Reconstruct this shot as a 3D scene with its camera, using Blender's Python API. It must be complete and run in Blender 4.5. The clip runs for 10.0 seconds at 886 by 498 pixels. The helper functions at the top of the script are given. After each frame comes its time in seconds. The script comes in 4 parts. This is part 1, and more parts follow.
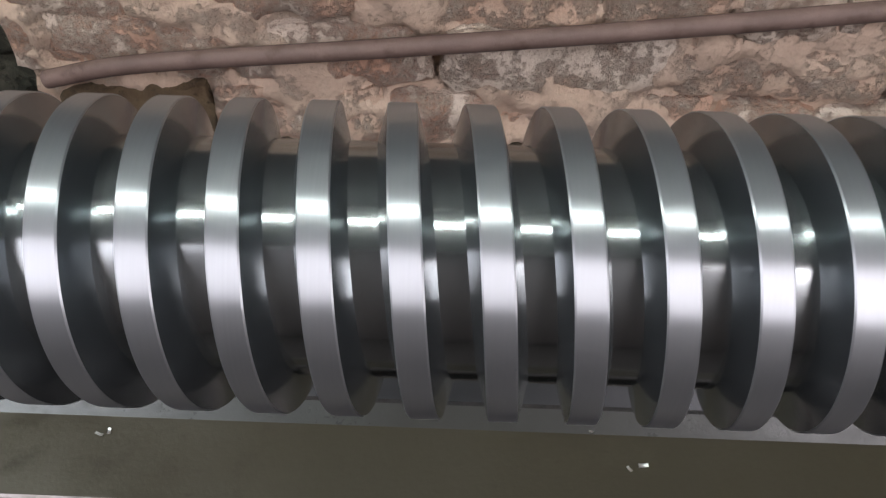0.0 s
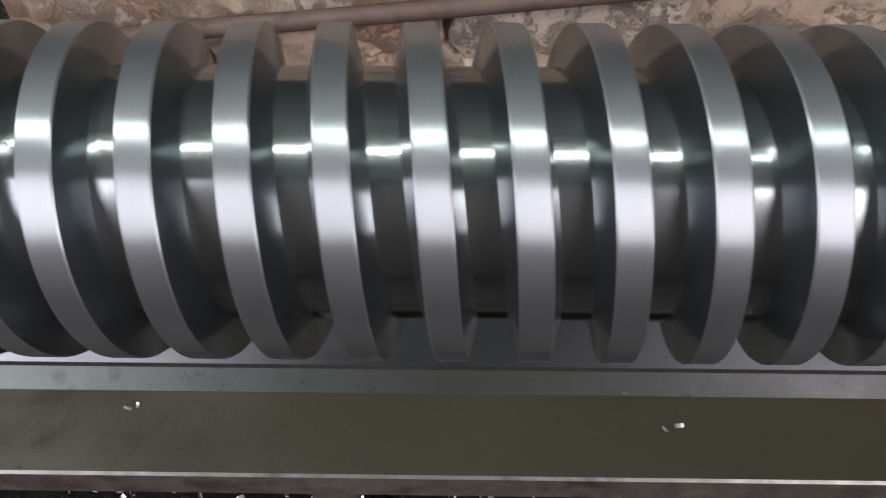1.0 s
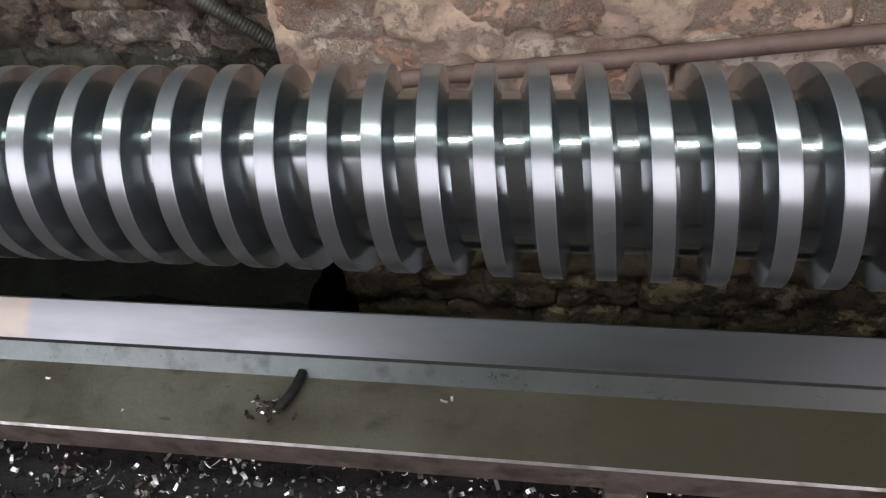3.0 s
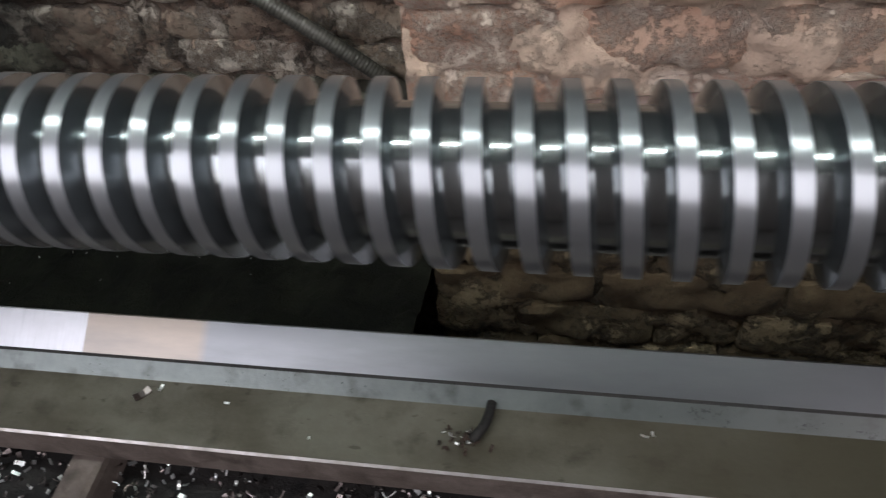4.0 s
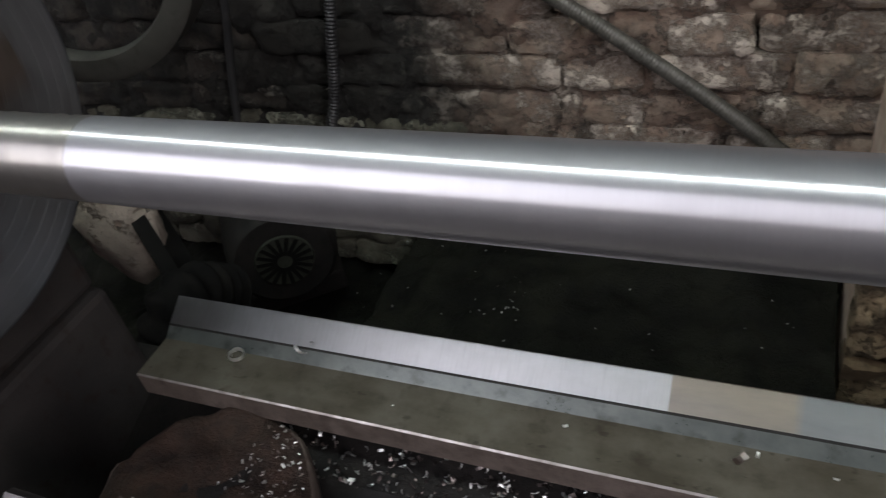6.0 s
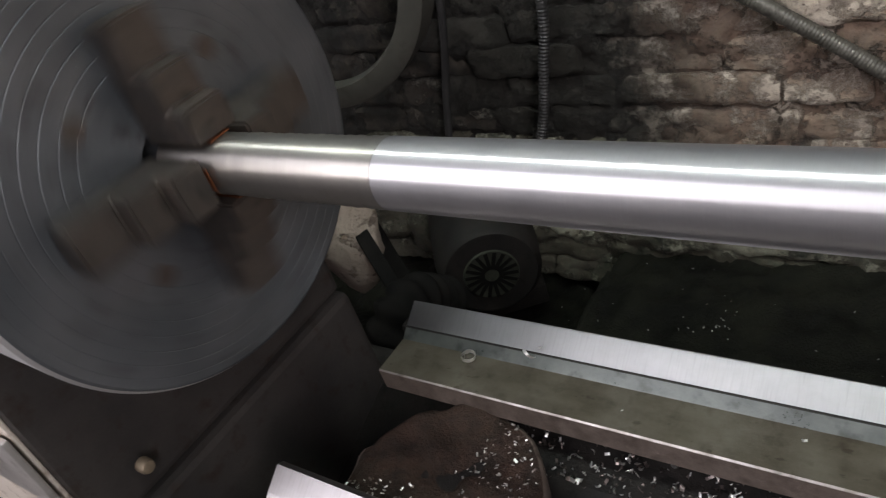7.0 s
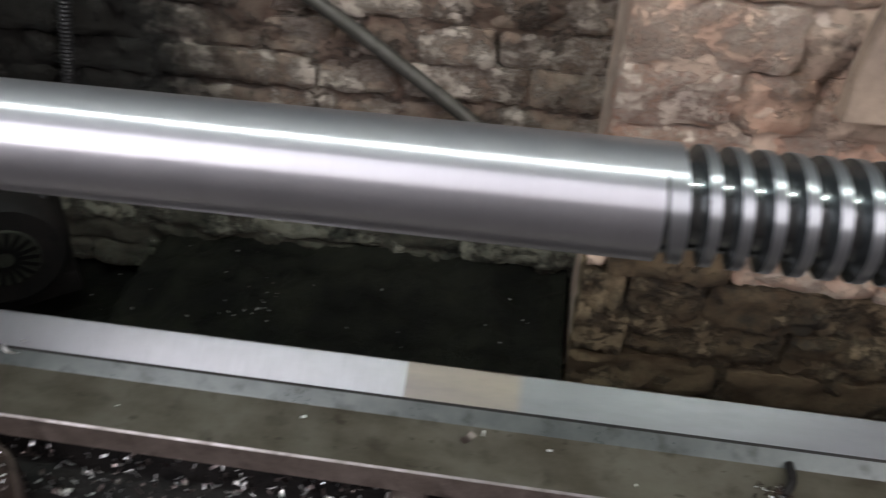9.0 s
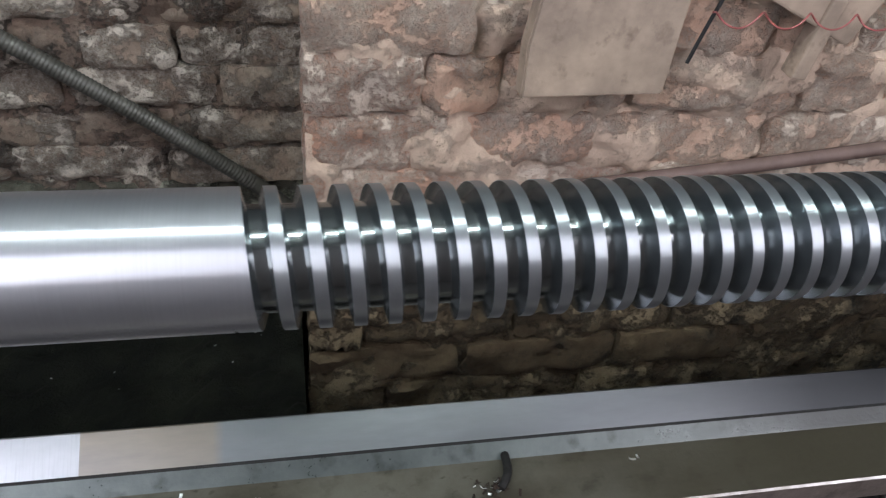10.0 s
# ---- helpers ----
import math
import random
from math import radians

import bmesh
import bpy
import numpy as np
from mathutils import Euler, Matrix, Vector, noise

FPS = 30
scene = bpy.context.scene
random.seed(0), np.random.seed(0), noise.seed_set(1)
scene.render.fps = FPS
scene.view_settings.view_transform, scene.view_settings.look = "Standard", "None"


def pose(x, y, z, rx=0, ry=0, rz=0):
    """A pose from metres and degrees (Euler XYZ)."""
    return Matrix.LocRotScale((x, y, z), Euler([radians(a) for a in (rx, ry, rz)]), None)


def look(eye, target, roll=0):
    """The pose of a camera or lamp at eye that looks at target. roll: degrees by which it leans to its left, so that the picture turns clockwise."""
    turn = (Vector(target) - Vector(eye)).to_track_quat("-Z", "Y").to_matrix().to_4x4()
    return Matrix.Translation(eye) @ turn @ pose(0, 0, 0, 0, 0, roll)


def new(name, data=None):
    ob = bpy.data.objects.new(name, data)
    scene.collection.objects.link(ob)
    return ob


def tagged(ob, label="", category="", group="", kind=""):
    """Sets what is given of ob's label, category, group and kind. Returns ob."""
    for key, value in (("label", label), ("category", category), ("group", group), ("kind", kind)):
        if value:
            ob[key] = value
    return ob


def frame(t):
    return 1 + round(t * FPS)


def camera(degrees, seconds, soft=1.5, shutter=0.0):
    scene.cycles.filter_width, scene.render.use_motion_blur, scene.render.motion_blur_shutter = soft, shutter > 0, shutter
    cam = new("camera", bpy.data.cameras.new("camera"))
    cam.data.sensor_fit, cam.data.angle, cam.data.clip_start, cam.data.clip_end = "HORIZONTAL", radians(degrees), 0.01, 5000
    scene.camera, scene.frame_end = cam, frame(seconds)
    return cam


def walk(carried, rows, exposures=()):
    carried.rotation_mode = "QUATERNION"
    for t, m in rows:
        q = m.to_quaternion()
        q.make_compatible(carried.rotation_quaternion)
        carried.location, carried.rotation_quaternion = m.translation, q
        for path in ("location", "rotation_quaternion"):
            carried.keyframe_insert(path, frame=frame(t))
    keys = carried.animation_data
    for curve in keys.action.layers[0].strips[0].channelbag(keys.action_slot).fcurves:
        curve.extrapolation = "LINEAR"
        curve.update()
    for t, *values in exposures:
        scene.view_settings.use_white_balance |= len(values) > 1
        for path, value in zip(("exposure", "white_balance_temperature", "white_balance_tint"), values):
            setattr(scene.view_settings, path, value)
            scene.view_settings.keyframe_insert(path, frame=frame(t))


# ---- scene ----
# ---- camera ----
cam = camera(60.04, 10.0, soft=1.2, shutter=0.25)
PATH = [
    (0.0, (0.5462, -0.0759, 1.1977), (0.5373, 0.2370, 0.8078), 0.64),
    (0.5, (0.5295, -0.0727, 1.1868), (0.5231, 0.2309, 0.7896), 0.04),
    (1.0, (0.5271, -0.0761, 1.1879), (0.5215, 0.2235, 0.7876), -0.32),
    (1.5, (0.5159, -0.0776, 1.1900), (0.5096, 0.2226, 0.7901), -0.28),
    (2.0, (0.4746, -0.0868, 1.1987), (0.4507, 0.2179, 0.8029), -1.88),
    (2.5, (0.4338, -0.1085, 1.2179), (0.3598, 0.1980, 0.8299), -8.69),
    (3.0, (0.4166, -0.1310, 1.2273), (0.3380, 0.1857, 0.8485), -8.73),
    (4.3, (0.2284, -0.1653, 1.2384), (0.1442, 0.1728, 0.8798), -7.24),
    (4.5, (0.1858, -0.1810, 1.2469), (0.0983, 0.1609, 0.8927), -7.66),
    (5.0, (0.0956, -0.2037, 1.2768), (-0.0073, 0.1572, 0.9464), -7.54),
    (5.5, (0.0285, -0.2337, 1.2899), (-0.1036, 0.1247, 0.9672), -9.42),
    (6.0, (-0.0129, -0.2636, 1.3000), (-0.2040, 0.0784, 0.9894), -12.78),
    (6.2, (-0.0279, -0.2721, 1.3059), (-0.2392, 0.0627, 1.0006), -14.09),
    (7.3, (-0.0424, -0.3405, 1.3383), (-0.3422, -0.0438, 1.0698), -21.15),
    (7.5, (-0.0458, -0.3466, 1.3407), (-0.3444, -0.0493, 1.0717), -20.99),
    (8.0, (-0.0281, -0.3377, 1.3251), (-0.2522, 0.0046, 1.0376), -13.24),
    (8.5, (-0.0228, -0.3312, 1.3122), (-0.1913, 0.0291, 1.0093), -6.93),
    (9.0, (0.0108, -0.2688, 1.2821), (-0.0372, 0.1163, 0.9668), 1.88),
    (9.5, (0.0690, -0.2223, 1.2765), (0.1302, 0.1593, 0.9593), 6.12),
    (10.0, (0.0847, -0.2058, 1.2765), (0.1812, 0.1674, 0.9581), 6.97),
]
walk(cam, [(t, look(eye, target, roll)) for t, eye, target, roll in PATH],
     exposures=[(0.0, 0.33, 6500, 10), (0.2, 0.28, 5900, 2), (0.5, 0.2, 5800, 0), (0.9, 0.2, 6450, 9), (3.0, 0.26, 6430, 9), (5.0, 0.08, 6350, 8), (6.2, 0.05, 6500, 10),
                (7.3, 0.5, 6700, 10), (7.6, 0.45, 6700, 10), (8.0, 0.25, 6600, 10), (8.5, 0.15, 6500, 10), (9.0, 0.2, 6500, 10), (9.5, 0.33, 6050, 7), (10.0, 0.40, 6050, 7)])

AXIS_Z = 1.1          # height of the spindle axis
PITCH = 0.011933      # trapezoidal thread, about 50 x 12
RC, RR = 0.025, 0.01888   # crest and root radius
TURNS_PER_SECOND = 3.25

# ---- world and light ----
world = bpy.data.worlds.new("world")
scene.world = world
world.use_nodes = True
wn = world.node_tree
sky = wn.nodes.new("ShaderNodeTexSky")
sky.sky_type, sky.sun_disc = "NISHITA", False
sky.sun_elevation, sky.sun_rotation = radians(25), radians(200)
wn.nodes["Background"].inputs["Strength"].default_value = 0.08
wn.links.new(sky.outputs[0], wn.nodes["Background"].inputs["Color"])


def area_lamp(name, m, sx, sy, watts, color):
    data = bpy.data.lights.new(name, "AREA")
    data.shape, data.size, data.size_y, data.energy, data.color = "RECTANGLE", sx, sy, watts, color
    ob = new(name, data)
    ob.matrix_world = m
    return ob


# tall workshop windows behind the camera, the right one added: x0, x1, sill, head
SOUTH_Y, ROOM_H = -2.2, 5.0
WINDOWS = [(-5.0, -0.9, 1.74, 4.85), (2.0, 3.3, 1.74, 4.4)]
# the unseen right-hand lamp fills in light on the pier and chuck
for (wx0, wx1, wz0, wz1), watts, tint in zip(WINDOWS, (160, 110), ((0.98, 0.935, 1.02), (1.0, 0.935, 0.99))):
    wx, wz = (wx0 + wx1) / 2, (wz0 + wz1) / 2
    area_lamp("window_light", look((wx, SOUTH_Y - 0.02, wz), (wx, 0, wz)), wx1 - wx0 - 0.04, wz1 - wz0 - 0.04, watts, tint)


# ---- materials ----
class Mat:
    """A small builder of node materials."""

    def __init__(self, name, rough=0.5, metal=0.0, base=(0.5, 0.5, 0.5)):
        self.m = bpy.data.materials.new(name)
        self.m.use_nodes = True
        self.t = self.m.node_tree
        self.b = self.t.nodes["Principled BSDF"]
        self.b.inputs["Roughness"].default_value = rough
        self.b.inputs["Metallic"].default_value = metal
        self.b.inputs["Base Color"].default_value = (*base, 1)
        self.co = self.t.nodes.new("ShaderNodeTexCoord").outputs["Object"]

    def node(self, kind, **inputs):
        n = self.t.nodes.new(kind)
        for k, v in inputs.items():
            self.put(n.inputs[k.replace("_", " ")], v)
        return n

    def put(self, socket, v):
        if isinstance(v, bpy.types.NodeSocket):
            self.t.links.new(v, socket)
        else:
            socket.default_value = v

    def coords(self, scale=(1, 1, 1), random_shift=False, world_space=False):
        src = self.co
        if world_space:
            src = self.node("ShaderNodeNewGeometry").outputs["Position"]
        n = self.node("ShaderNodeMapping", Vector=src)
        n.inputs["Scale"].default_value = scale
        if random_shift:
            info = self.node("ShaderNodeObjectInfo")
            mul = self.node("ShaderNodeVectorMath")
            mul.operation = "SCALE"
            self.put(mul.inputs[0], (37.0, 17.0, 29.0))
            self.put(mul.inputs["Scale"], info.outputs["Random"])
            self.put(n.inputs["Location"], mul.outputs[0])
        return n.outputs[0]

    def noise(self, co, scale, detail=4.0, rough=0.55):
        return self.node("ShaderNodeTexNoise", Vector=co, Scale=scale, Detail=detail, Roughness=rough).outputs["Fac"]

    def ramp(self, fac, *stops):
        n = self.node("ShaderNodeValToRGB", Fac=fac)
        e = n.color_ramp.elements
        while len(e) < len(stops):
            e.new(0.5)
        for el, (pos, col) in zip(e, stops):
            el.position = pos
            el.color = (*col, 1) if isinstance(col, tuple) else (col, col, col, 1)
        return n.outputs["Color"]

    def mix(self, fac, a, b, how="MIX"):
        n = self.node("ShaderNodeMix")
        n.data_type, n.blend_type = "RGBA", how
        self.put(n.inputs[0], fac)
        for s, v in ((n.inputs[6], a), (n.inputs[7], b)):
            self.put(s, v if isinstance(v, bpy.types.NodeSocket) else (*v, 1))
        return n.outputs[2]

    def bump(self, height, distance, strength=1.0):
        n = self.node("ShaderNodeBump", Height=height, Distance=distance, Strength=strength)
        prev = self.b.inputs["Normal"]
        if prev.is_linked:
            self.t.links.new(prev.links[0].from_socket, n.inputs["Normal"])
        self.t.links.new(n.outputs[0], prev)
        return self

    def set(self, **kw):
        for k, v in kw.items():
            self.put(self.b.inputs[k.replace("_", " ")], v if not isinstance(v, tuple) else (*v, 1))
        return self


def steel(name, base, rough_lo, rough_hi, ring=900.0, bump=0.00002, tint=(1, 1, 1), aniso=0.85, broad=0.5, broad_rough=0.5):
    """Turned steel: fine rings round the axis, a faint cloudiness, and a second, broader gloss from the tool marks."""
    m = Mat(name, metal=1.0)
    rings = m.noise(m.coords((ring, 1.5, 1.5)), 1.0, 6.0, 0.7)
    cloud = m.noise(m.coords((30, 30, 30)), 1.0, 4.0)
    rough = m.ramp(m.mix(0.5, rings, cloud), (0.3, rough_lo), (0.7, rough_hi))
    color = m.mix(m.ramp(rings, (0.3, 0.0), (0.75, 0.45)), tuple(base * c for c in tint), tuple(base * 0.78 * c for c in tint))
    color = m.mix(m.ramp(cloud, (0.42, 0.0), (0.7, 0.35)), color, tuple(base * 0.7 * c for c in tint))
    tan = m.t.nodes.new("ShaderNodeTangent")
    tan.direction_type, tan.axis = "RADIAL", "X"
    m.set(Roughness=rough, Base_Color=color, Anisotropic=aniso, Anisotropic_Rotation=0.25, Tangent=tan.outputs[0])
    m.bump(rings, bump)
    wide = m.node("ShaderNodeBsdfPrincipled", Base_Color=color, Metallic=1.0, Roughness=broad_rough)
    m.t.links.new(m.b.inputs["Normal"].links[0].from_socket, wide.inputs["Normal"])
    both = m.t.nodes.new("ShaderNodeMixShader")
    m.put(both.inputs[0], broad)
    m.t.links.new(m.b.outputs[0], both.inputs[1])
    m.t.links.new(wide.outputs[0], both.inputs[2])
    m.t.links.new(both.outputs[0], m.t.nodes["Material Output"].inputs["Surface"])
    return m.m


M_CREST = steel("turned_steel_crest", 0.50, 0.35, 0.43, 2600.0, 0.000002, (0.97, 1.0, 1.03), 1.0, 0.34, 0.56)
# flank and groove steel is darkened for the shade between the thread turns
M_FLANK = steel("turned_steel_flank_shaded", 0.37, 0.13, 0.21, 1500.0, 0.000003, (0.94, 1.0, 1.03), 0.4, 0.24, 0.5)
M_GROOVE = steel("turned_steel_groove_shaded", 0.31, 0.13, 0.20, 900.0, 0.000004, (0.95, 1.0, 1.0), 0.5, 0.18, 0.42)
M_SHAFT = steel("polished_steel_shaft", 0.57, 0.28, 0.37, 700.0, 0.0000015, (0.99, 0.99, 1.03), 1.0, 0.47, 0.54)
M_ROUGH = steel("rough_turned_steel", 0.44, 0.30, 0.46, 110.0, 0.00003, (1, 0.96, 0.90), 0.9, 0.35, 0.5)


def ground_way(name, a, b, lo, hi):
    m = Mat(name, metal=1.0)
    streak = m.noise(m.coords((4, 300, 300)), 1.0, 5.0)
    cross = m.noise(m.coords((500, 20, 20)), 1.0, 4.0)
    cloud = m.noise(m.coords((14, 14, 14)), 1.0, 5.0, 0.65)
    m.set(Roughness=m.ramp(m.mix(0.5, streak, cloud), (0.3, lo), (0.75, hi)))
    col = m.mix(m.ramp(cloud, (0.4, 0.0), (0.75, 0.8)), a, b)
    m.set(Base_Color=m.mix(m.ramp(cross, (0.5, 0.0), (0.72, 0.3)), col, tuple(c * 0.8 for c in b)))
    m.bump(m.mix(0.5, streak, cross), 0.000008)
    return m.m


def oily_cast(name, a, b, c, rough=(0.3, 0.6), metal=0.35, scale=18.0, bump=0.0002, gloss=0.5, dimmed=None, wiped=None):
    """Oil-stained cast iron: cloudy patches, spots and fine pitting."""
    m = Mat(name, metal=metal)
    big = m.noise(m.coords((scale, scale, scale)), 1.0, 6.0, 0.65)
    fine = m.noise(m.coords((260, 260, 260)), 1.0, 4.0, 0.7)
    col = m.mix(m.ramp(big, (0.36, 0.0), (0.66, 1.0)), a, b)
    col = m.mix(m.ramp(m.noise(m.coords((45, 45, 45)), 1.0, 5.0), (0.55, 0.0), (0.72, 0.8)), col, c)
    if wiped:       # long wipe marks and oil runs along x
        wipe = m.noise(m.coords((14, 40, 40)), 1.0, 6.0, 0.6)
        col = m.mix(m.ramp(wipe, (0.42, 0.0), (0.70, 0.5)), col, wiped)
        spot = m.noise(m.coords((60, 120, 120)), 1.0, 3.0, 0.5)
        col = m.mix(m.ramp(spot, (0.66, 0.0), (0.72, 0.7)), col, c)
    if dimmed:      # from this x on, a brown oil tone and dimmer light in the colour
        x = m.node("ShaderNodeSeparateXYZ", Vector=m.co).outputs["X"]
        run = m.node("ShaderNodeMapRange", Value=x, From_Min=dimmed[0], From_Max=dimmed[1]).outputs[0]
        edge = m.mix(0.75, run, big)
        darkening = m.node("ShaderNodeMath", Value=run)
        darkening.operation = "MULTIPLY"
        m.put(darkening.inputs[1], m.ramp(edge, (0.3, 0.55), (0.6, 0.95)))
        col = m.mix(darkening.outputs[0], col, dimmed[2])
        gloss = m.ramp(darkening.outputs[0], (0.0, gloss), (0.9, 0.3))
        m.set(Metallic=m.ramp(darkening.outputs[0], (0.0, metal), (0.9, 0.0)))
    m.set(Base_Color=col, Roughness=m.ramp(m.mix(0.5, big, fine), (0.35, rough[0]), (0.7, rough[1])))
    m.set(Specular_IOR_Level=gloss)
    m.bump(fine, bump)
    return m.m


M_WAY = ground_way("ground_steel_way", (0.50, 0.50, 0.52), (0.39, 0.38, 0.39), 0.30, 0.40)
M_WAY_DULL = ground_way("dull_steel_way", (0.30, 0.29, 0.29), (0.22, 0.21, 0.21), 0.34, 0.46)


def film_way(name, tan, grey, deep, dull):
    """Ground way under a film of grease that thins out into grey oil along x, then darkens for the dim room it mirrors.
    """
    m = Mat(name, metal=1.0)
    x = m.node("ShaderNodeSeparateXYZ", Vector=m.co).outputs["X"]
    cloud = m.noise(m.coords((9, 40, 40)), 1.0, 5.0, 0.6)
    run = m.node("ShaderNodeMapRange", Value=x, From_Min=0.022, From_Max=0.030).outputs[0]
    # far end: the dark reflection is put into the colour
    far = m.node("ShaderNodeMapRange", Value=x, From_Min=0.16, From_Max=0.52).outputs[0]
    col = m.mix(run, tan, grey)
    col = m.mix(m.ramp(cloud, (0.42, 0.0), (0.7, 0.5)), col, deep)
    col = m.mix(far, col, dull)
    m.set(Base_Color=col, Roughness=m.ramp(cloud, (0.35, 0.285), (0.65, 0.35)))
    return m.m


M_GREASE = film_way("grease_and_oil_film_dimmed", (0.34, 0.292, 0.25), (0.26, 0.265, 0.275), (0.17, 0.172, 0.178), (0.052, 0.053, 0.055))
M_BED = oily_cast("oily_bed_iron", (0.055, 0.047, 0.032), (0.108, 0.101, 0.078), (0.030, 0.022, 0.014), (0.34, 0.6), 0.3, 16.0, dimmed=(0.18, 0.48, (0.036, 0.031, 0.019)), wiped=(0.125, 0.119, 0.09))
M_STRIP = oily_cast("bed_strip_iron", (0.08, 0.09, 0.085), (0.12, 0.133, 0.127), (0.045, 0.048, 0.044), (0.25, 0.45), 0.6, 22.0, dimmed=(0.26, 0.52, (0.03, 0.03, 0.026)))
M_RUST = oily_cast("rusty_cast_side", (0.09, 0.07, 0.058), (0.15, 0.12, 0.103), (0.04, 0.03, 0.024), (0.5, 0.8), 0.2, 60.0, 0.0006)
M_EDGE = oily_cast("worn_bright_edge", (0.34, 0.32, 0.31), (0.24, 0.22, 0.20), (0.12, 0.10, 0.09), (0.35, 0.55), 0.9, 70.0)
M_BLACK = oily_cast("black_oily_iron", (0.010, 0.0095, 0.009), (0.020, 0.017, 0.015), (0.005, 0.005, 0.005), (0.55, 0.85), 0.0, 14.0, 0.0012, 0.25)
M_GREY = oily_cast("dark_grey_machine_paint", (0.055, 0.057, 0.06), (0.08, 0.08, 0.082), (0.035, 0.033, 0.03), (0.45, 0.65), 0.0, 10.0)
M_HOUSING = oily_cast("near_black_paint", (0.031, 0.029, 0.028), (0.050, 0.045, 0.042), (0.026, 0.017, 0.012), (0.45, 0.7), 0.0, 9.0, 0.0003, 0.3)
M_MATT_BLACK = oily_cast("matt_near_black", (0.006, 0.006, 0.006), (0.012, 0.011, 0.010), (0.004, 0.004, 0.004), (0.8, 0.95), 0.0, 20.0, 0.0003, 0.05)
M_BEIGE = oily_cast("worn_beige_paint", (0.52, 0.46, 0.39), (0.62, 0.56, 0.49), (0.24, 0.19, 0.145), (0.4, 0.6), 0.0, 9.0)
M_PLATE = oily_cast("bare_aluminium_plate", (0.62, 0.60, 0.57), (0.5, 0.48, 0.46), (0.3, 0.28, 0.25), (0.35, 0.5), 0.7, 20.0)
M_CHUCK = oily_cast("chuck_face_steel", (0.13, 0.145, 0.16), (0.20, 0.21, 0.225), (0.06, 0.058, 0.056), (0.36, 0.52), 0.8, 14.0, 0.00015)
M_RIM = steel("chuck_rim_steel", 0.8, 0.48, 0.62, 300.0, 0.00003, (1, 1, 1), 0.2, 0.6, 0.6)
M_JAW = oily_cast("blackened_jaw_steel", (0.10, 0.092, 0.085), (0.15, 0.125, 0.108), (0.05, 0.045, 0.04), (0.35, 0.55), 0.75, 40.0)
M_COPPER = oily_cast("copper_shim", (0.40, 0.15, 0.07), (0.3, 0.12, 0.06), (0.14, 0.06, 0.03), (0.3, 0.5), 0.9, 60.0)
M_CHIP = Mat("bright_steel_chip", 0.42, 1.0, (0.88, 0.88, 0.86)).m
M_BLUECHIP = Mat("dark_steel_chip", 0.35, 1.0, (0.20, 0.17, 0.16)).m
M_RUBBER = oily_cast("black_rubber", (0.022, 0.022, 0.023), (0.035, 0.034, 0.033), (0.015, 0.015, 0.015), (0.4, 0.6), 0.0, 50.0)
M_HOSE = oily_cast("grey_corrugated_hose", (0.075, 0.072, 0.06), (0.11, 0.105, 0.09), (0.04, 0.036, 0.03), (0.35, 0.55), 0.3, 30.0)
M_PIPE = oily_cast("brown_rusty_pipe", (0.13, 0.085, 0.07), (0.18, 0.12, 0.10), (0.07, 0.04, 0.03), (0.5, 0.75), 0.1, 30.0, 0.0005)
M_CRUST = oily_cast("crusted_rusty_iron", (0.022, 0.016, 0.012), (0.060, 0.036, 0.026), (0.010, 0.008, 0.007), (0.45, 0.85), 0.0, 34.0, 0.004, 0.25)
M_GUARD = oily_cast("grey_green_guard_paint", (0.06, 0.058, 0.05), (0.085, 0.081, 0.07), (0.045, 0.041, 0.034), (0.4, 0.6), 0.0, 14.0)
M_BRASS = oily_cast("dull_brass", (0.26, 0.21, 0.15), (0.34, 0.28, 0.20), (0.10, 0.08, 0.05), (0.4, 0.6), 0.6, 60.0)
M_DUSTY = oily_cast("dusty_green_paint", (0.028, 0.030, 0.023), (0.044, 0.047, 0.035), (0.016, 0.017, 0.013), (0.6, 0.8), 0.0, 30.0, 0.0004, 0.2)
M_WOOD = oily_cast("weathered_wood", (0.20, 0.15, 0.115), (0.46, 0.35, 0.26), (0.16, 0.115, 0.085), (0.6, 0.8), 0.0, 8.0, 0.0006)
M_WIRE = Mat("red_wire_plastic", 0.4, 0.0, (0.32, 0.09, 0.08)).m
M_KNOB = Mat("black_plastic_knob", 0.22, 0.0, (0.015, 0.015, 0.016)).m


